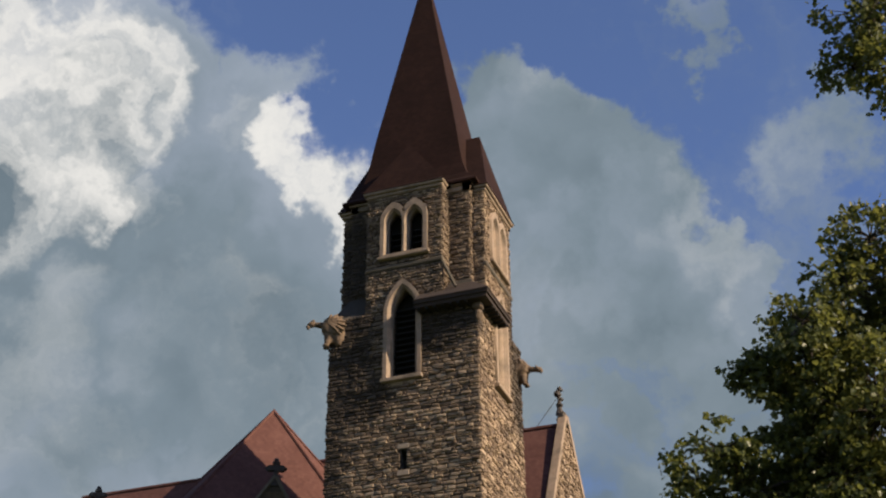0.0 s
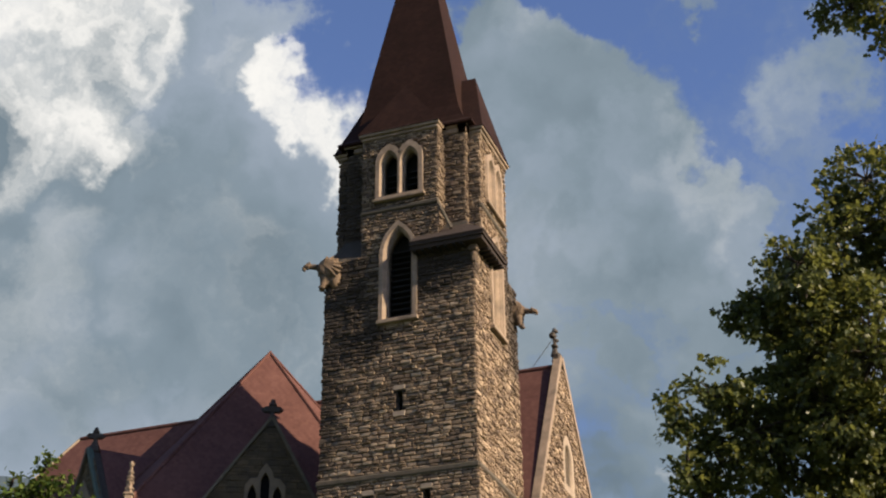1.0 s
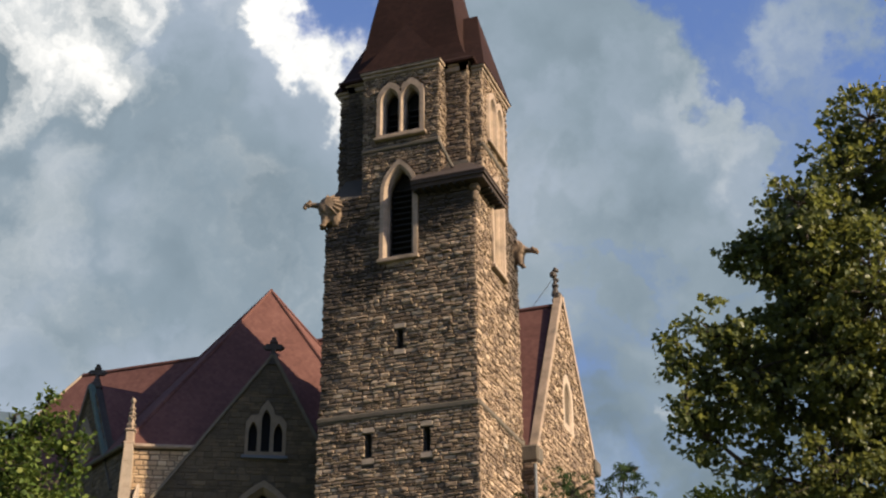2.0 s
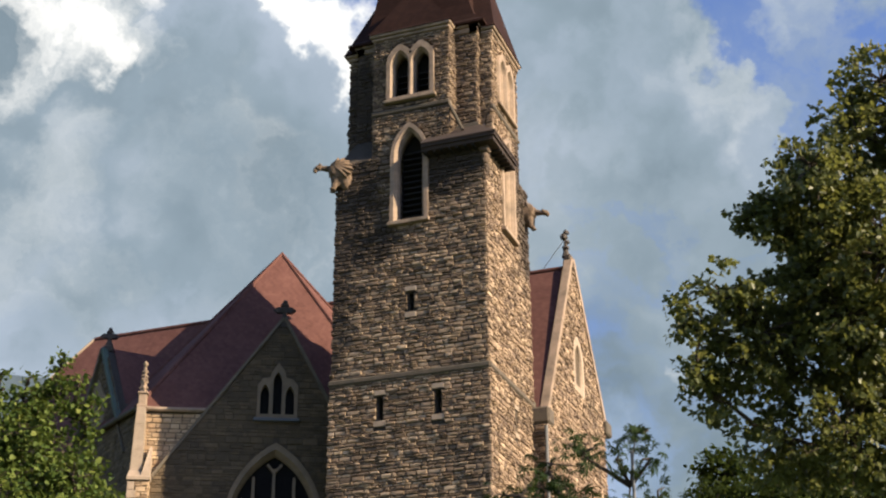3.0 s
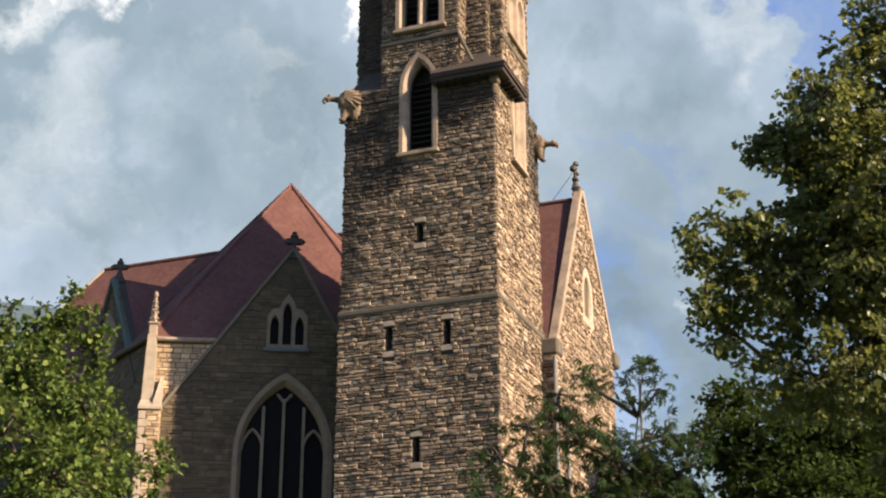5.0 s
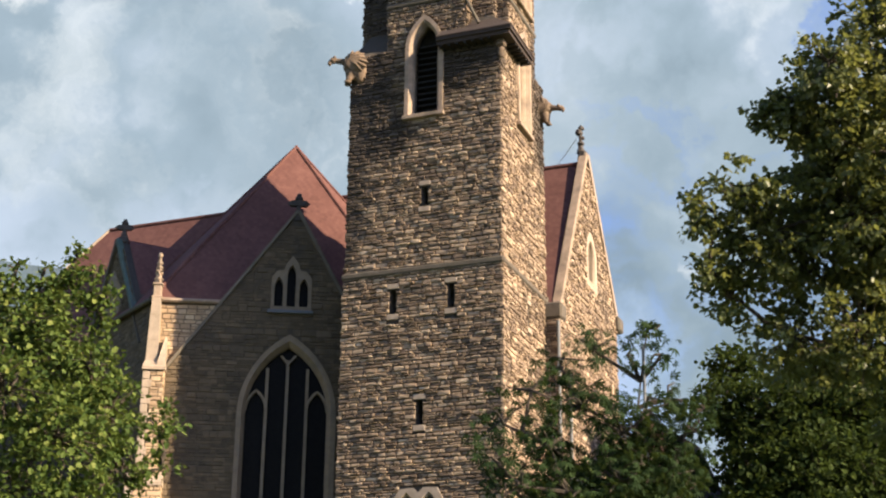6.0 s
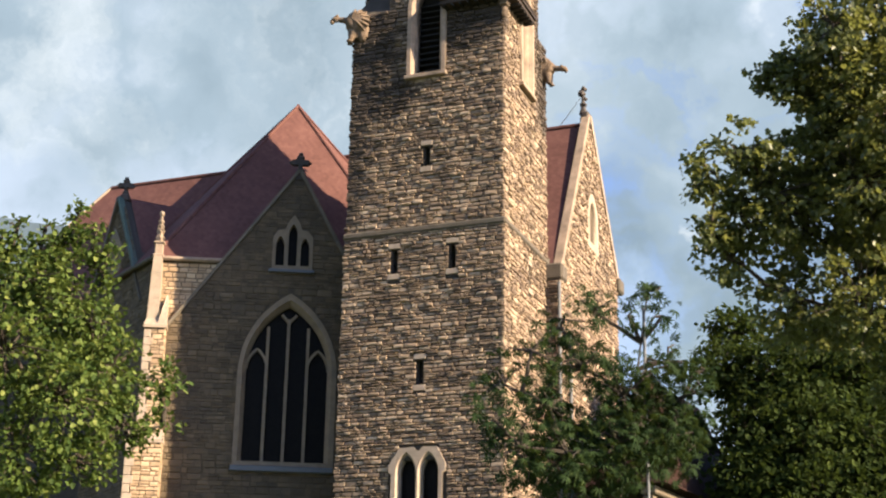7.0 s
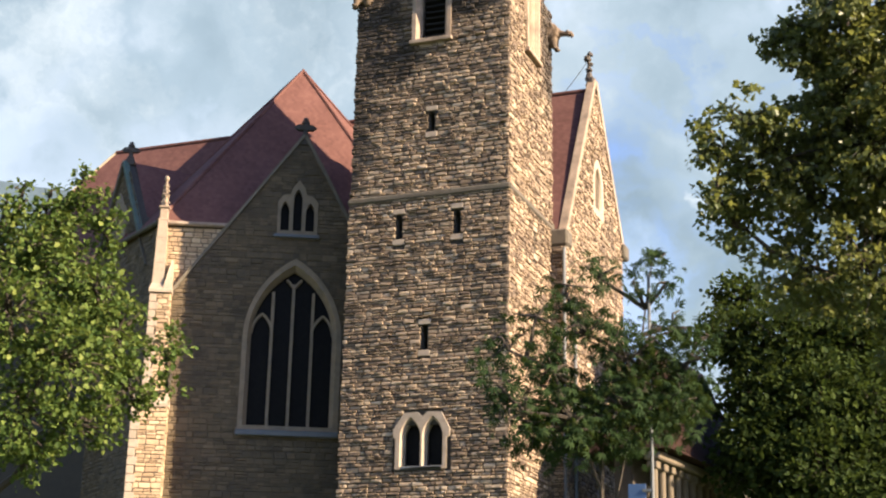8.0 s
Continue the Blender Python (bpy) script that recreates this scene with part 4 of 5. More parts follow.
# corner buttress: rubble below, a smooth ashlar stage above its set-off, and the pinnacle
bm = bmesh.new()
box(bm, (-10.5, 0, -1.0), (-9.15, 12.0, 0.75), BM)
box(bm, (-10.2, 12.0, -1.0), (-9.4, 16.75, 0.45), BM)
buttress = part("pinnacled_buttress", bm, SOFT_MORTAR, church, "sunlit stepped buttress with carved pinnacle")
for s0, s1, out, z0, z1 in ((-10.5, -9.15, 0.75, 6.5, 12.0), (-10.2, -9.4, 0.45, 12.1, 16.6)):
    masonry(buttress, BM @ Matrix.Translation((s1, 0, out)), lambda z, w=s1 - s0: (0.32 - w, 0.0), z0, z1, height=(0.12, 0.25), length=(0.18, 0.45), proud=(0.01, 0.05), gap=0.018, stone=BUFF_STONE)
    masonry(buttress, BM @ Matrix.Translation((s1, 0, out)) @ pose(0, 0, 0, 0, 90, 0), lambda z, d=out + 0.9: (0.0, d), z0, z1, height=(0.12, 0.25), length=(0.18, 0.45), proud=(0.01, 0.05), gap=0.018, stone=BUFF_STONE)
    z, k = z0, 0
    while z < z1 - 0.1:   # long and short quoins at the outer edge
        h = min(0.34, z1 - z)
        long = 0.36 if k % 2 else 0.26
        part("quoin", box(bmesh.new(), (s0 - 0.02, z + 0.008, out - 0.3), (s0 + long, z + h - 0.008, out + 0.045), BM, 0.015), TRIM, buttress)
        z, k = z + h, k + 1
for z0, z1, w0, w1, out in ((16.75, 17.9, 0.24, 0.22, 0.22), (17.9, 19.0, 0.22, 0.20, 0.2), (19.0, 19.72, 0.20, 0.17, 0.18)):
    pts = [BM @ Vector((-9.95 + a * w, z, d)) for z, w in ((z0, w0), (z1 - 0.012, w1)) for a, d in ((-1, out), (1, out), (1, -0.9), (-1, -0.9))]
    bm = solid(bmesh.new(), pts, [(0, 1, 5, 4), (1, 2, 6, 5), (2, 3, 7, 6), (3, 0, 4, 7), (4, 5, 6, 7), (3, 2, 1, 0)])
    part("ashlar_block", bm, TRIM, buttress, "smooth pale ashlar")
for z, s0, s1, out, up in ((12.0, -10.5, -9.15, 0.75, 0.5), (16.7, -10.2, -9.38, 0.5, 0.35)):
    pts = [BM @ Vector(p) for p in ((s0 - 0.05, z - 0.12, out + 0.06), (s1 + 0.05, z - 0.12, out + 0.06), (s1 + 0.05, z - 0.12, -0.5), (s0 - 0.05, z - 0.12, -0.5), (s0 - 0.05, z, out + 0.06), (s1 + 0.05, z, out + 0.06), (s1, z + up, 0.2), (s0, z + up, 0.2), (s1, z + up * 0.8, -0.5), (s0, z + up * 0.8, -0.5))]
    bm = solid(bmesh.new(), pts, [(0, 1, 5, 4), (3, 2, 1, 0), (4, 5, 6, 7), (7, 6, 8, 9), (1, 2, 8, 6, 5), (3, 0, 4, 7, 9)])
    part("set_off", bm, TRIM, buttress, "sloped pale set-off")
pts = [BM @ Vector(p) for p in ((-9.72, 16.7, 0.52), (-9.36, 16.7, 0.52), (-9.36, 16.7, -0.4), (-9.72, 16.7, -0.4), (-9.46, 18.05, 0.16), (-9.40, 18.05, 0.12), (-9.40, 18.05, -0.4), (-9.46, 18.05, -0.4))]
bm = solid(bmesh.new(), pts, [(0, 1, 5, 4), (1, 2, 6, 5), (2, 3, 7, 6), (3, 0, 4, 7), (4, 5, 6, 7), (3, 2, 1, 0)])
part("gablet", bm, TRIM, buttress, "pale stone gablet")
bm = bmesh.new()
PX, PW = -9.95, -0.1
for z0, z1, r in ((19.7, 19.85, 0.22), (19.75, 20.3, 0.17), (20.3, 20.4, 0.22), (20.9, 20.98, 0.14)):
    box(bm, (PX - r, z0, PW - r), (PX + r, z1, PW + r), BM, 0.03)
rod(bm, BM @ Vector((PX, 20.4, PW)), BM @ Vector((PX, 21.6, PW)), 0.15, 0.05, 4)
for z in (20.6, 20.85, 21.1, 21.3):
    for k in range(4):
        a = k * math.pi / 2
        r = 0.15 - (z - 20.4) * 0.08
        lump(bm, BM @ Vector((PX + r * math.cos(a), z, PW + r * math.sin(a))), (0.055, 0.055, 0.06), 0.2)
lump(bm, BM @ Vector((PX, 21.65, PW)), (0.1, 0.1, 0.13), 0.25, seed=3)
part("pinnacle", bm, BROWN_TRIM, buttress, "crocketed pale stone pinnacle")

# second gable on the next side of the body
SM = NEARER @ face_frame((-32.3, 48.4), 322)
S_OUT = [(-8.3, 0), (0.0, 0), (0.0, 18.6), (-4.05, 24.0), (-4.4, 24.0), (-8.3, 18.6)]
side_in = [pointed(-4.6 + k * 0.75, 0.5, 20.2, 21.2, 21.75 if k else 22.4) for k in (-1, 0, 1)]
side_out = [(-5.9, 20.0), (-3.35, 20.0), (-3.35, 21.6), (-4.1, 22.3), (-4.6, 22.8), (-5.1, 22.3), (-5.9, 21.6)]
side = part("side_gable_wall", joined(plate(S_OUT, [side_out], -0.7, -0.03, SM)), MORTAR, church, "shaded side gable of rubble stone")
ring = part("triple_window", joined(plate(side_out, side_in, -0.4, 0.05, SM)), DIMMED_TRIM, church, "stepped group of three small lancets")
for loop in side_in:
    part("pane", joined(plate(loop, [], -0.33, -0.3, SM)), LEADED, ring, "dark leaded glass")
masonry(side, SM, lambda z: ((-8.2, -0.1) if z < 18.6 else (-8.2 + (z - 18.6) / 5.7 * 4.0, -0.1 - (z - 18.6) / 5.7 * 3.9)), 6.5, 23.6, [side_out], proud=(0.01, 0.04), stone=DIMMED_STONE)
coping((-4.25, 24.15), (-8.4, 18.2), SM, 0.7)
coping((-4.25, 24.15), (-1.2, 19.98), SM, 0.24, 0.19, "copper_coping", COPPER)
coping((-1.2, 19.96), (0.1, 18.2), SM, 0.24, 0.1)
cross(SM @ Vector((-4.25, 24.2, -0.2)), 0.9)
bm = solid(bmesh.new(), [SM @ Vector(p) for p in ((-4.1, 24.2, -0.4), (-4.1, 24.2, -7), (-8.3, 18.5, -0.4), (-8.3, 18.5, -7), (0, 18.5, -0.4), (0, 18.5, -5))], [(0, 1, 3, 2), (0, 4, 5, 1)])
part("side_gable_roof", bm, RED_TILE, church)

# clumps of the crowns: x, y, z, radius
UPPER_MAPLE = [(0.53, 25.99, 22.12, 1.12), (-0.05, 26.5, 21.07, 0.72), (0.95, 25.98, 20.26, 0.94), (-0.36, 26.0, 16.45, 0.88), (-0.98, 25.98, 15.26, 1.06), (-1.86, 24.93, 14.27, 0.79), (-0.01, 27.0, 15.06, 1.46), (-2.78, 25.85, 14.13, 0.53), (-1.92, 25.93, 13.28, 1.06), (-0.75, 25.99, 12.64, 1.53), (-2.52, 26.38, 12.49, 0.96), (-3.72, 24.72, 11.79, 0.56), (-4.27, 24.63, 11.33, 0.45), (-3.22, 25.8, 11.33, 1.06), (-1.94, 26.93, 14.3, 1.1), (-3.09, 25.82, 13.78, 0.47), (-2.34, 25.89, 13.88, 0.71)]
UPPER_MAPLE = [(x, y, z, r * 1.15) for x, y, z, r in UPPER_MAPLE]
LOWER_MAPLE = [(-2.06, 25.92, 12.48, 0.82), (-4.51, 25.1, 11.9, 0.25), (-4.2, 25.66, 11.49, 0.47), (-3.55, 25.76, 11.92, 0.42), (-3.81, 25.72, 10.72, 0.88), (-4.36, 25.13, 10.47, 0.52), (-4.15, 25.67, 10.06, 0.59), (-2.88, 26.85, 11.12, 1.34), (-1.61, 25.95, 11.46, 1.29), (-3.08, 26.82, 9.51, 1.22), (-1.93, 26.93, 9.44, 1.34), (2.02, 26.92, 18.84, 1.59), (1.44, 26.96, 15.8, 1.83), (1.07, 27.98, 12.93, 1.9), (-0.06, 28.0, 11.55, 1.77), (-0.07, 28.0, 9.01, 1.65), (2.01, 26.92, 24.1, 1.34), (-1.25, 26.97, 11.35, 1.34), (-2.07, 27.42, 12.23, 0.93), (-1.42, 27.96, 13.55, 1.14), (-0.3, 28.4, 10.3, 1.5), (-1.0, 28.2, 8.3, 1.3), (0.6, 28.4, 8.0, 1.6), (-1.99, 28.3, 10.55, 0.8), (-1.65, 28.6, 11.5, 0.85), (-1.1, 28.6, 10.7, 0.95)]
GARDEN_BLOBS = [(-13.85, 17.11, 7.85, 0.72), (-13.2, 17.02, 7.98, 0.55), (-13.25, 17.6, 8.3, 0.4), (-13.1, 17.7, 8.85, 0.16), (-13.61, 17.28, 8.55, 0.2), (-13.18, 17.61, 7.51, 0.99), (-12.6, 17.55, 7.35, 0.6), (-13.17, 16.35, 6.65, 1.04), (-12.55, 18.1, 6.7, 0.82), (-11.91, 18.5, 6.54, 0.4), (-12.56, 16.83, 6.04, 1.04), (-12.3, 18.24, 5.88, 0.6), (-12.99, 16.5, 5.17, 0.85), (-12.59, 17.43, 5.23, 0.58), (-13.43, 17.42, 4.76, 0.5), (-13.09, 17.68, 9.23, 0.1), (-13.42, 17.44, 8.76, 0.14), (-13.82, 17.11, 8.39, 0.16), (-12.85, 17.87, 8.45, 0.1), (-11.8, 18.57, 5.92, 0.22)]
SHOOTS = [(-13.81, 17.12, 9.04, 0.06), (-13.49, 17.38, 8.99, 0.06), (-13.13, 17.65, 9.37, 0.06), (-12.86, 17.85, 9.09, 0.06), (-13.3, 17.52, 8.87, 0.06), (-13.99, 16.98, 8.76, 0.06), (-12.68, 17.98, 8.77, 0.06)]
ASH_BLOBS = [(-3.34, 15.24, 6.37, 0.27), (-3.26, 15.26, 6.03, 0.18), (-3.63, 15.17, 6.04, 0.2), (-4.0, 15.08, 6.11, 0.32), (-4.37, 14.97, 5.91, 0.32), (-4.56, 14.5, 5.54, 0.31), (-4.86, 14.4, 5.16, 0.34), (-4.08, 14.85, 5.4, 0.42), (-3.66, 14.96, 5.08, 0.49), (-4.38, 14.55, 4.91, 0.41), (-3.25, 15.46, 5.55, 0.36), (-3.08, 15.5, 5.16, 0.32), (-4.62, 14.27, 4.43, 0.37), (-4.21, 14.61, 4.41, 0.48), (-3.73, 14.94, 4.57, 0.49), (-3.34, 15.44, 4.71, 0.43), (-4.9, 14.18, 4.73, 0.24), (-3.46, 15.21, 5.38, 0.32), (-3.21, 15.47, 4.84, 0.32), (-3.51, 15.1, 4.78, 0.42), (-3.0, 15.62, 5.44, 0.2)]
FAR_BLOBS = [(-7.11, 44.43, 13.74, 1.02), (-7.35, 43.38, 12.2, 1.19), (-5.66, 43.63, 11.78, 1.99), (-3.89, 44.83, 12.3, 2.44), (-6.18, 42.55, 10.18, 1.65), (-4.82, 42.73, 9.63, 2.33), (-3.14, 43.89, 9.59, 2.39), (-6.19, 42.55, 8.14, 1.94), (-4.36, 41.77, 7.31, 2.28), (-2.73, 42.91, 7.41, 1.94), (-8.52, 43.17, 10.43, 0.7), (-6.17, 41.54, 8.65, 1.33)]
MAPLE_BLOBS = UPPER_MAPLE + LOWER_MAPLE
GARDEN_BLOBS += [(x - 0.02 * k, y, z - 0.11 * k, r * (0.6 + 0.3 * k)) for x, y, z, r in SHOOTS for k in range(7)]   # upright shoots
FAR_BLOBS = [(1.27 * x, 1.27 * y, EYE + 1.27 * (z - EYE), 1.27 * r) for x, y, z, r in FAR_BLOBS]
FAR_BLOBS += [(-4.8 + 0.5 * (k % 2), 58.5 + 2.3 * (k % 4), 9.0 + 3.6 * (k // 4), 2.4) for k in range(12)]   # unseen clumps added behind it, to keep sun off the arcade house
ASH_BLOBS += [(x * 1.03, y * 1.03 + 0.1, z * 0.99, r * 1.15) for x, y, z, r in ASH_BLOBS if z < 5.1]   # denser low down

# ---- trees ----


def leaf_shape(kind):
    if kind == "maple":   # lobed blade, folded along its rib
        pts = [(0, 0, 0), (0.28, 0.05, 0.05), (0.5, 0.38, 0.10), (0.30, 0.5, 0.04), (0.34, 0.8, 0.06), (0.0, 1.0, -0.06), (-0.34, 0.8, 0.06), (-0.30, 0.5, 0.04), (-0.5, 0.38, 0.10), (-0.28, 0.05, 0.05)]
        return np.array(pts), [(0, 1, 2, 3), (0, 3, 4, 5), (0, 5, 6, 7), (0, 7, 8, 9)]
    if kind == "oval":
        pts = [(0, 0, 0), (0.30, 0.3, 0.06), (0.26, 0.7, 0.05), (0, 1.0, -0.05), (-0.26, 0.7, 0.05), (-0.30, 0.3, 0.06)]
        return np.array(pts), [(0, 1, 2, 3), (0, 3, 4, 5)]
    pts, faces = [], []     # fingered: seven hanging leaflets that fan out from the end of a stalk
    for k in range(-3, 4):
        a = radians(36 * k)
        along, side = np.array((math.sin(a), math.cos(a), -0.12 - 0.08 * abs(k))), np.array((math.cos(a), -math.sin(a), 0.0))
        reach = 0.8 - 0.09 * abs(k)
        hub, n = np.array((0.0, 0.34, 0.0)), len(pts)
        rib = [hub, hub + along * reach * 0.5 + (0, 0, 0.03), hub + along * reach + (0, 0, -0.1)]
        pts += [rib[0], rib[1] + side * 0.085, rib[2], rib[1] - side * 0.085, rib[1] - (0, 0, 0.03)]
        faces += [(n, n + 1, n + 2, n + 4), (n, n + 4, n + 2, n + 3)]
    n = len(pts)
    pts += [(0.012, 0, 0), (0.012, 0.36, 0), (-0.012, 0.36, 0), (-0.012, 0, 0)]
    faces.append((n, n + 1, n + 2, n + 3))
    return np.array(pts), faces


def crown_mesh(blobs, kind, size, twigs, per_twig, spread, seed, droop=0.3, fill=0.68):
    """Leaves in sprays round the ends of twigs, which fill uneven clumps; returns the mesh and the twig ends."""
    rng = np.random.RandomState(seed)
    shape, faces = leaf_shape(kind)
    verts, ends = [], []
    for cx, cy, cz, r in blobs:
        for _ in range(max(1 if r < 0.12 else 3, int(twigs * r * r))):
            d = rng.normal(size=3)
            d /= np.linalg.norm(d)
            end = np.array((cx, cy, cz)) + d * r * (0.25 + fill * rng.rand() ** 0.7) * (1, 1, 0.9)
            ends.append((end, (cx, cy, cz)))
            for _ in range(per_twig):
                p = end + np.clip(rng.normal(size=3), -1.7, 1.7) * spread * (1, 1, 0.7)
                s = size * rng.uniform(0.65, 1.25)
                tip = d * 0.6 + rng.normal(size=3) * 0.7 + (0, 0, -droop)
                tip /= np.linalg.norm(tip)
                up = rng.normal(size=3) * 0.55 + (0, 0, 1.0) + d * 0.3
                across = np.cross(tip, up)
                across /= np.linalg.norm(across) + 1e-9
                out = np.cross(across, tip)
                verts.append(shape @ np.array((across, tip, out)) * s + p)
    n = len(shape)
    polys = [[i + k * n for i in f] for k in range(len(verts)) for f in faces]
    mesh = bpy.data.meshes.new("crown")
    mesh.from_pydata(np.concatenate(verts).tolist(), [], polys)
    return mesh, ends


def grow(bm, a, b, ra, rb, bend, rng, pieces=4):
    """A crooked tapering limb from a to b; returns its points."""
    a, b = Vector(a), Vector(b)
    pts = [a]
    for k in range(1, pieces + 1):
        f = k / pieces
        sway = Vector((rng.uniform(-1, 1), rng.uniform(-1, 1), rng.uniform(-0.4, 0.8))) * bend * (1 - abs(2 * f - 1)) if k < pieces else Vector()
        pts.append(a.lerp(b, f) + sway)
    for k in range(pieces):
        rod(bm, pts[k], pts[k + 1], ra + (rb - ra) * k / pieces, ra + (rb - ra) * (k + 1) / pieces, 6)
    return pts


def tree(name, label, foot, fork, girth, blobs, kind, size, twigs, per_twig, spread, leaf_material, seed, droop=0.3, fill=0.68, bend=0.1, leaders=()):
    rng = random.Random(seed)
    root = thing(name, label, "tree", foot)
    back = Matrix.Translation(Vector(foot)).inverted()
    trunk = bmesh.new()
    rod(trunk, Vector(foot) + Vector((0, 0, -0.2)), Vector(foot) + Vector((0, 0, 0.35)), girth * 1.7, girth * 1.1, 10)
    line = grow(trunk, Vector(foot) + Vector((0, 0, 0.3)), fork, girth * 1.12, girth * 0.75, girth * 0.5, rng, 5)
    mesh, ends = crown_mesh(blobs, kind, size, twigs, per_twig, spread, seed, droop, fill)
    limbs = bmesh.new()
    joints = [(p, 0.0) for p in line[2:]]
    for a, b, ra, rb in leaders:   # upright stems that fork from the trunk
        joints += [(p, 0.0) for p in grow(limbs, a, b, ra, rb, 0.03, rng, 12)[4:]]
    top = Vector(fork)
    for x, y, z, r in sorted(blobs, key=lambda q: (Vector(q[:3]) - top).length):
        goal = Vector((x, y, z))
        reach = (goal - top).length
        start, far = min(joints, key=lambda j: (j[0] - goal).length + 0.35 * j[1] + 2.0 * max(0.0, j[0].z - goal.z + 0.4 * (j[0].xy - goal.xy).length))
        width = girth * 0.5 / (1 + 0.35 * far)
        pts = grow(limbs, start, goal, max(width, 0.03), max(width * 0.45, 0.014), (goal - start).length * bend, rng, 5)
        joints += [(p, reach) for p in pts[2:]]
    for k, (end, centre) in enumerate(ends):
        if k % 2 == 0:
            grow(limbs, centre, end, 0.018, 0.006, 0.12, rng, 2)
    for nm, data, mat in (("trunk", trunk, BARK), ("branchwork", limbs, BARK)):
        ob = part(nm, data, mat, root)
        ob.matrix_parent_inverse = back
    ob = part("crown", mesh, leaf_material, root)
    ob.matrix_parent_inverse = back
    tagged(ob, kind="stuff")
    return root


tree("maple_tree", "large maple with dense dull-green leaves turning yellow", (4.2, 27.0, 0), (3.4, 26.8, 6.5), 0.42, MAPLE_BLOBS, "maple", 0.12, 42, 24, 0.125, MAPLE, 11, fill=0.72)
tree("garden_tree", "round leafy green tree in sun beside the church", (-14.9, 17.6, 0), (-14.7, 17.6, 3.6), 0.2, GARDEN_BLOBS, "maple", 0.085, 84, 18, 0.105, LIME, 12)
tree("young_tree", "slender young tree with hanging fingered leaves", (-4.08, 15.3, 0), (-4.05, 15.3, 4.6), 0.042, ASH_BLOBS, "fingered", 0.125, 108, 6, 0.11, ASH, 13, 0.6, bend=0.04, leaders=[((-4.07, 15.3, 2.6), (-3.43, 15.36, 6.4), 0.022, 0.01)])
tree("broad_tree", "dark green broad tree in the shade beyond", (-5.6, 56.0, 0), (-5.7, 56.0, 6.0), 0.45, FAR_BLOBS, "oval", 0.27, 34, 16, 0.3, WOODS, 14)

# ---- what shows between the trees ----
porch = thing("arcade_house", "low house with a columned front under a dark roof", "house", (-12.5, 52.0, 0))
HM = face_frame((-11.2, 48.6), 82)
inv = Matrix.Translation((-12.5, 52.0, 0)).inverted()
# the wall's dark brown carries the shade of the recess behind the columns
for nm, bm, mat, lab in (("wall", box(bmesh.new(), (1.5, 0, -1.9), (10.6, 9.75, -1.2), HM), BARK, "wall coloured dark for its shaded recess"), ("lintel", box(bmesh.new(), (0.85, 9.5, -0.5), (10.7, 9.8, 0.1), HM, 0.05), DIM_PLASTER, ""),
                         ("roof", solid(bmesh.new(), [HM @ Vector(p) for p in ((0.7, 9.85, 0.5), (11, 9.85, 0.5), (10.6, 14.6, -1.5), (4.6, 14.6, -1.5), (0.7, 9.85, -3.2), (11, 9.85, -3.2))], [(0, 1, 2, 3), (3, 2, 5, 4), (0, 3, 4), (1, 5, 2), (0, 4, 5, 1)]), DARK_TILE, "dark tiled roof")):
    part(nm, bm, mat, porch, lab).matrix_parent_inverse = inv
for k in range(12):
    x = 1.15 + k * 0.8
    bm = rod(bmesh.new(), HM @ Vector((x, 0, -0.25)), HM @ Vector((x, 9.25, -0.25)), 0.16, 0.13, 12)
    box(bm, (x - 0.2, 9.2, -0.45), (x + 0.2, 9.46, -0.05), HM, 0.03)
    part("column", bm, DIM_PLASTER, porch).matrix_parent_inverse = inv

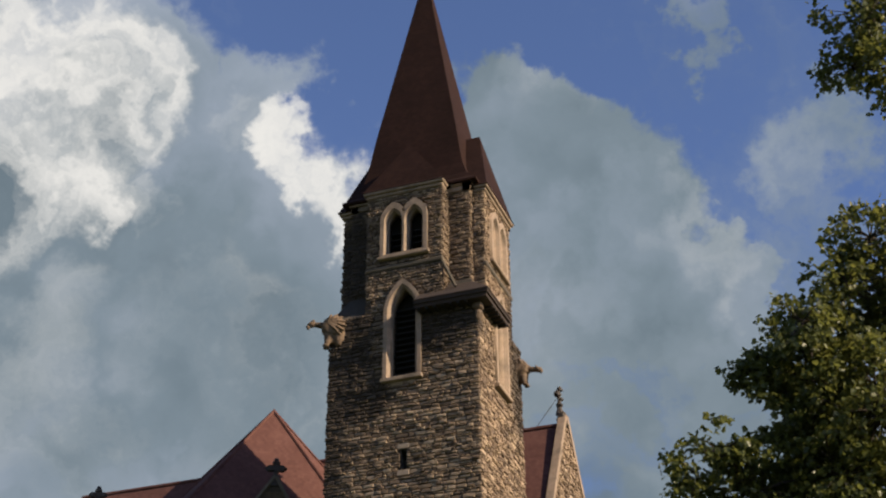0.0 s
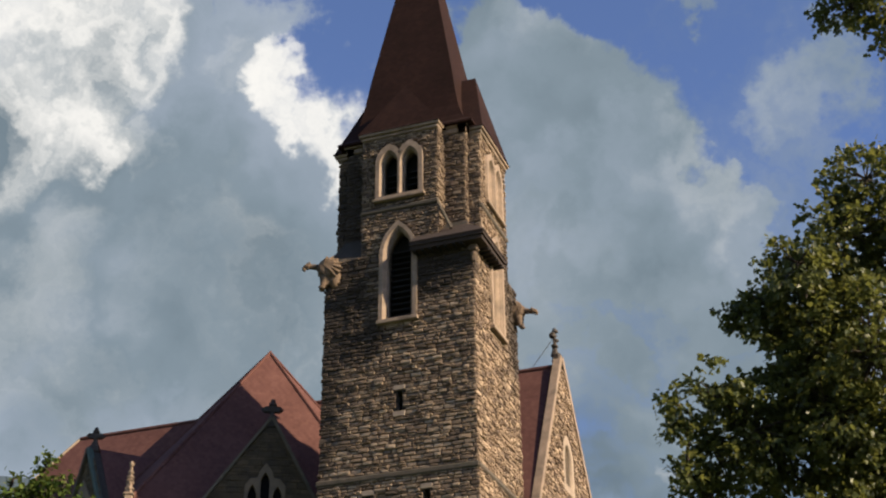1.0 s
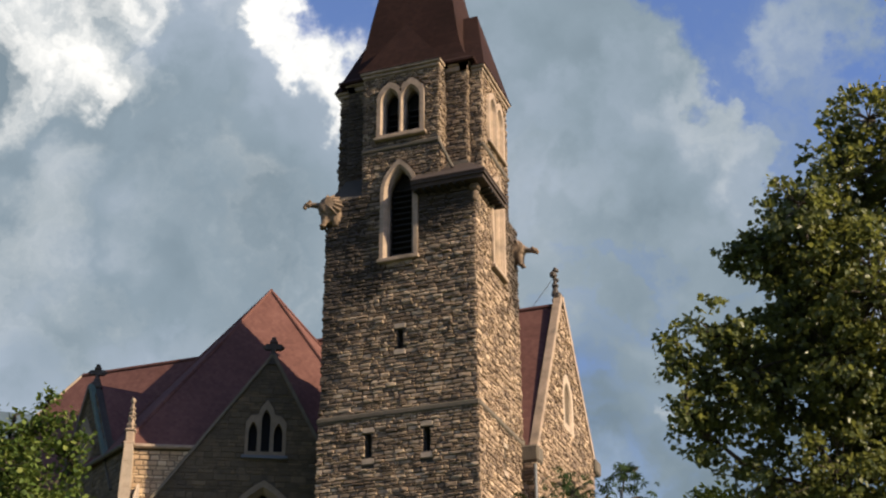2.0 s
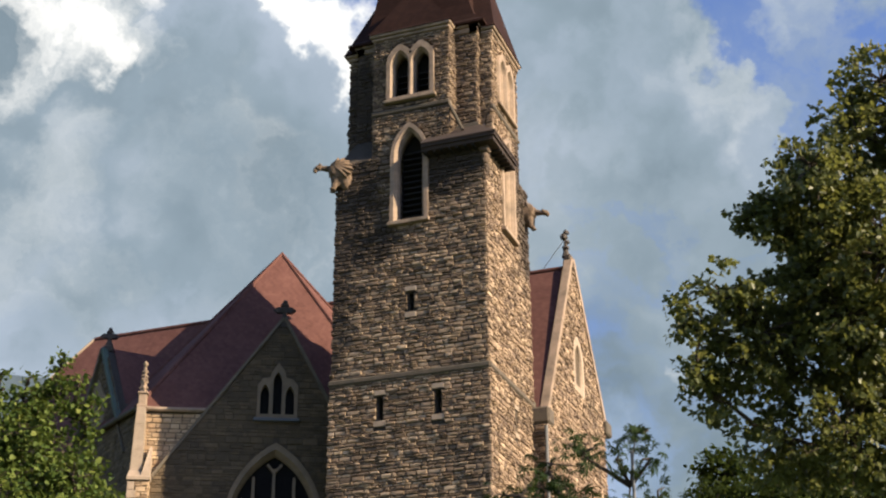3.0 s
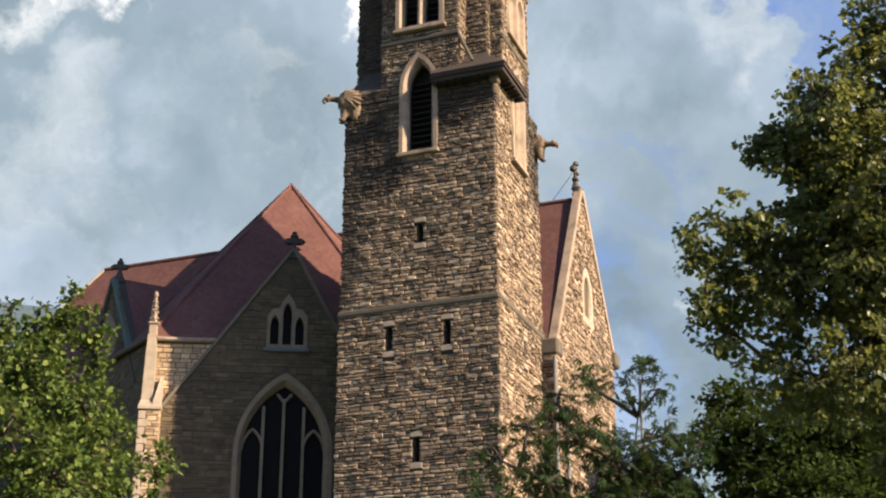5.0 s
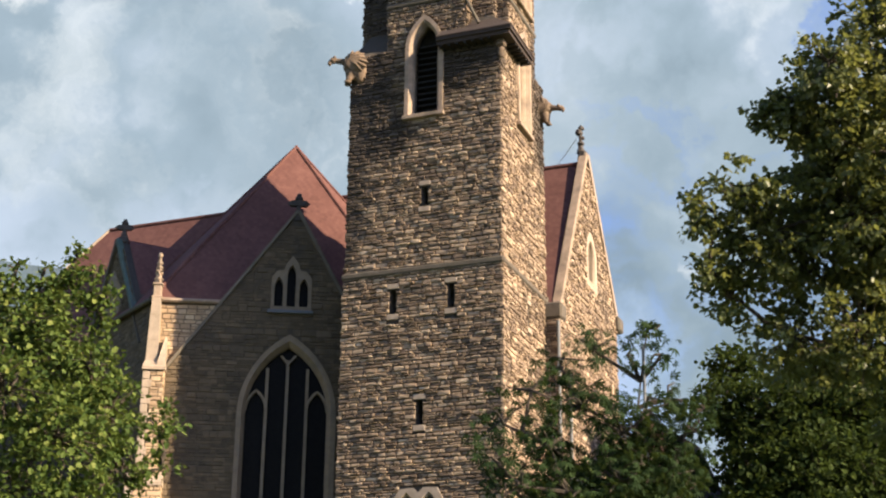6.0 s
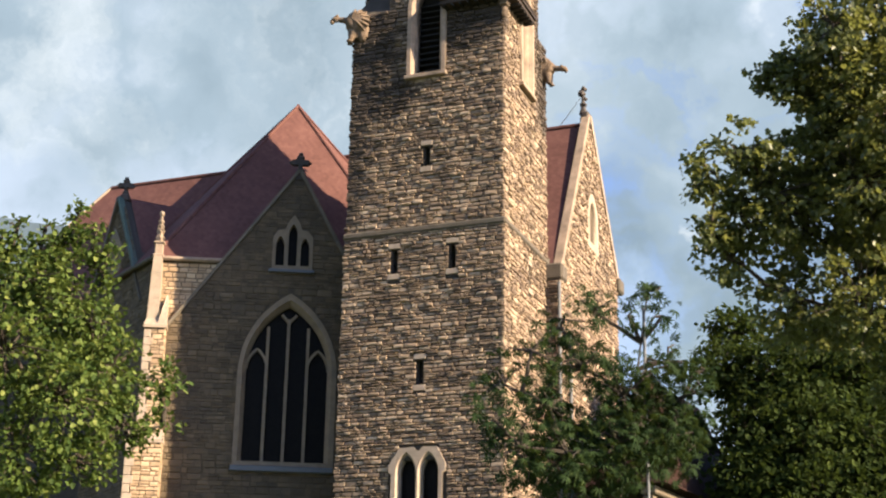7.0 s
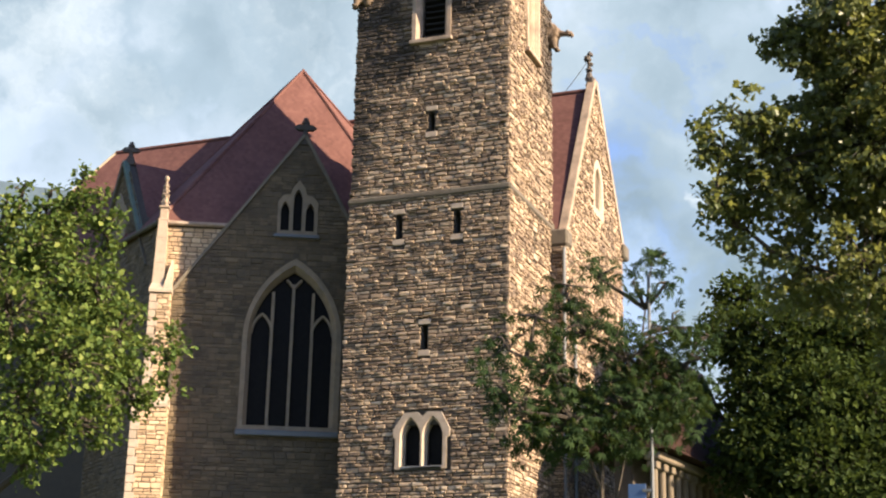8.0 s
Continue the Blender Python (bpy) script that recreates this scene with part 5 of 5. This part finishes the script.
house = thing("red_roofed_house", "distant house with a red tiled roof and white gable", "house", (-11.5, 72.0, 0))
KM = face_frame((-14.6, 73.8), 5)
inv = Matrix.Translation((-11.5, 72.0, 0)).inverted()
for nm, bm, mat in (("wall", box(bmesh.new(), (0, 0, -6), (3.6, 12.3, 0), KM), PLASTER), ("roof", solid(bmesh.new(), [KM @ Vector(p) for p in ((-0.3, 12.2, 0.5), (3.9, 12.2, 0.5), (3.9, 13.7, -3), (-0.3, 13.7, -3), (-0.3, 12.2, -6.5), (3.9, 12.2, -6.5))], [(0, 1, 2, 3), (3, 2, 5, 4), (0, 3, 4), (1, 5, 2), (0, 4, 5, 1)]), RED_TILE),
                    ("shutter", box(bmesh.new(), (1.6, 9.6, 0.02), (2.3, 11.4, 0.08), KM, 0.02), PAINT_BLUE), ("chimney", box(bmesh.new(), (1.0, 12.9, -3.4), (1.5, 14.6, -2.8), KM, 0.03), PLASTER)):
    part(nm, bm, mat, house).matrix_parent_inverse = inv

post = thing("sign_post", "thin galvanised steel post with a small blue sign", "sign", (-3.5, 15.3, 0))
part("pole", rod(bmesh.new(), (0, 0, -0.1), (0.02, 0, 6.15), 0.02, 0.018, 10), POLE, post)
part("cap", lump(bmesh.new(), (0.02, 0, 6.15), (0.021, 0.021, 0.015), 0.0), POLE, post)
part("sign_panel", box(bmesh.new(), (-0.26, -0.012, 3.3), (-0.06, 0.006, 3.775), Matrix(), 0.004), PAINT_BLUE, post, "blank blue sign panel")
for z in (3.4, 3.7):
    part("clamp", box(bmesh.new(), (-0.1, -0.024, z - 0.015), (0.026, 0.024, z + 0.015), Matrix(), 0.003), POLE, post)

# ---- ground and distance ----
bm = bmesh.new()
bmesh.ops.create_grid(bm, x_segments=40, y_segments=40, size=4200)
tagged(part("ground", bm, GRASS, None, "level grass around the church"), category="ground", kind="structure")
bm = bmesh.new()
columns, rows = 90, 9
grid = []
for i in range(columns + 1):
    a = radians(60 + 150 * i / columns)
    line = []
    for j in range(rows + 1):
        d = 2600 + 130 * j
        top = 1235 + 25 * noise.noise(Vector((i * 0.11, 3.1, 0))) + 25 * noise.noise(Vector((i * 0.5, 9.1, 0)))
        fall = min(1.0, max(0.0, (a - radians(112)) / radians(10)))
        h = top * (0.35 + 0.65 * fall) * math.sin(j / rows * math.pi / 2) + 25 * noise.noise(Vector((i * 0.4, j * 0.9, 1)))
        line.append(bm.verts.new((d * math.cos(a), d * math.sin(a), h if j else -5)))
    grid.append(line)
for i in range(columns):
    for j in range(rows):
        bm.faces.new((grid[i][j], grid[i + 1][j], grid[i + 1][j + 1], grid[i][j + 1]))
tagged(part("mountain", bm, HILL, None, "wooded mountain with blue-green haze in its colour"), category="mountain", kind="structure")

# ---- the stones, course by course ----
lay_masonry()
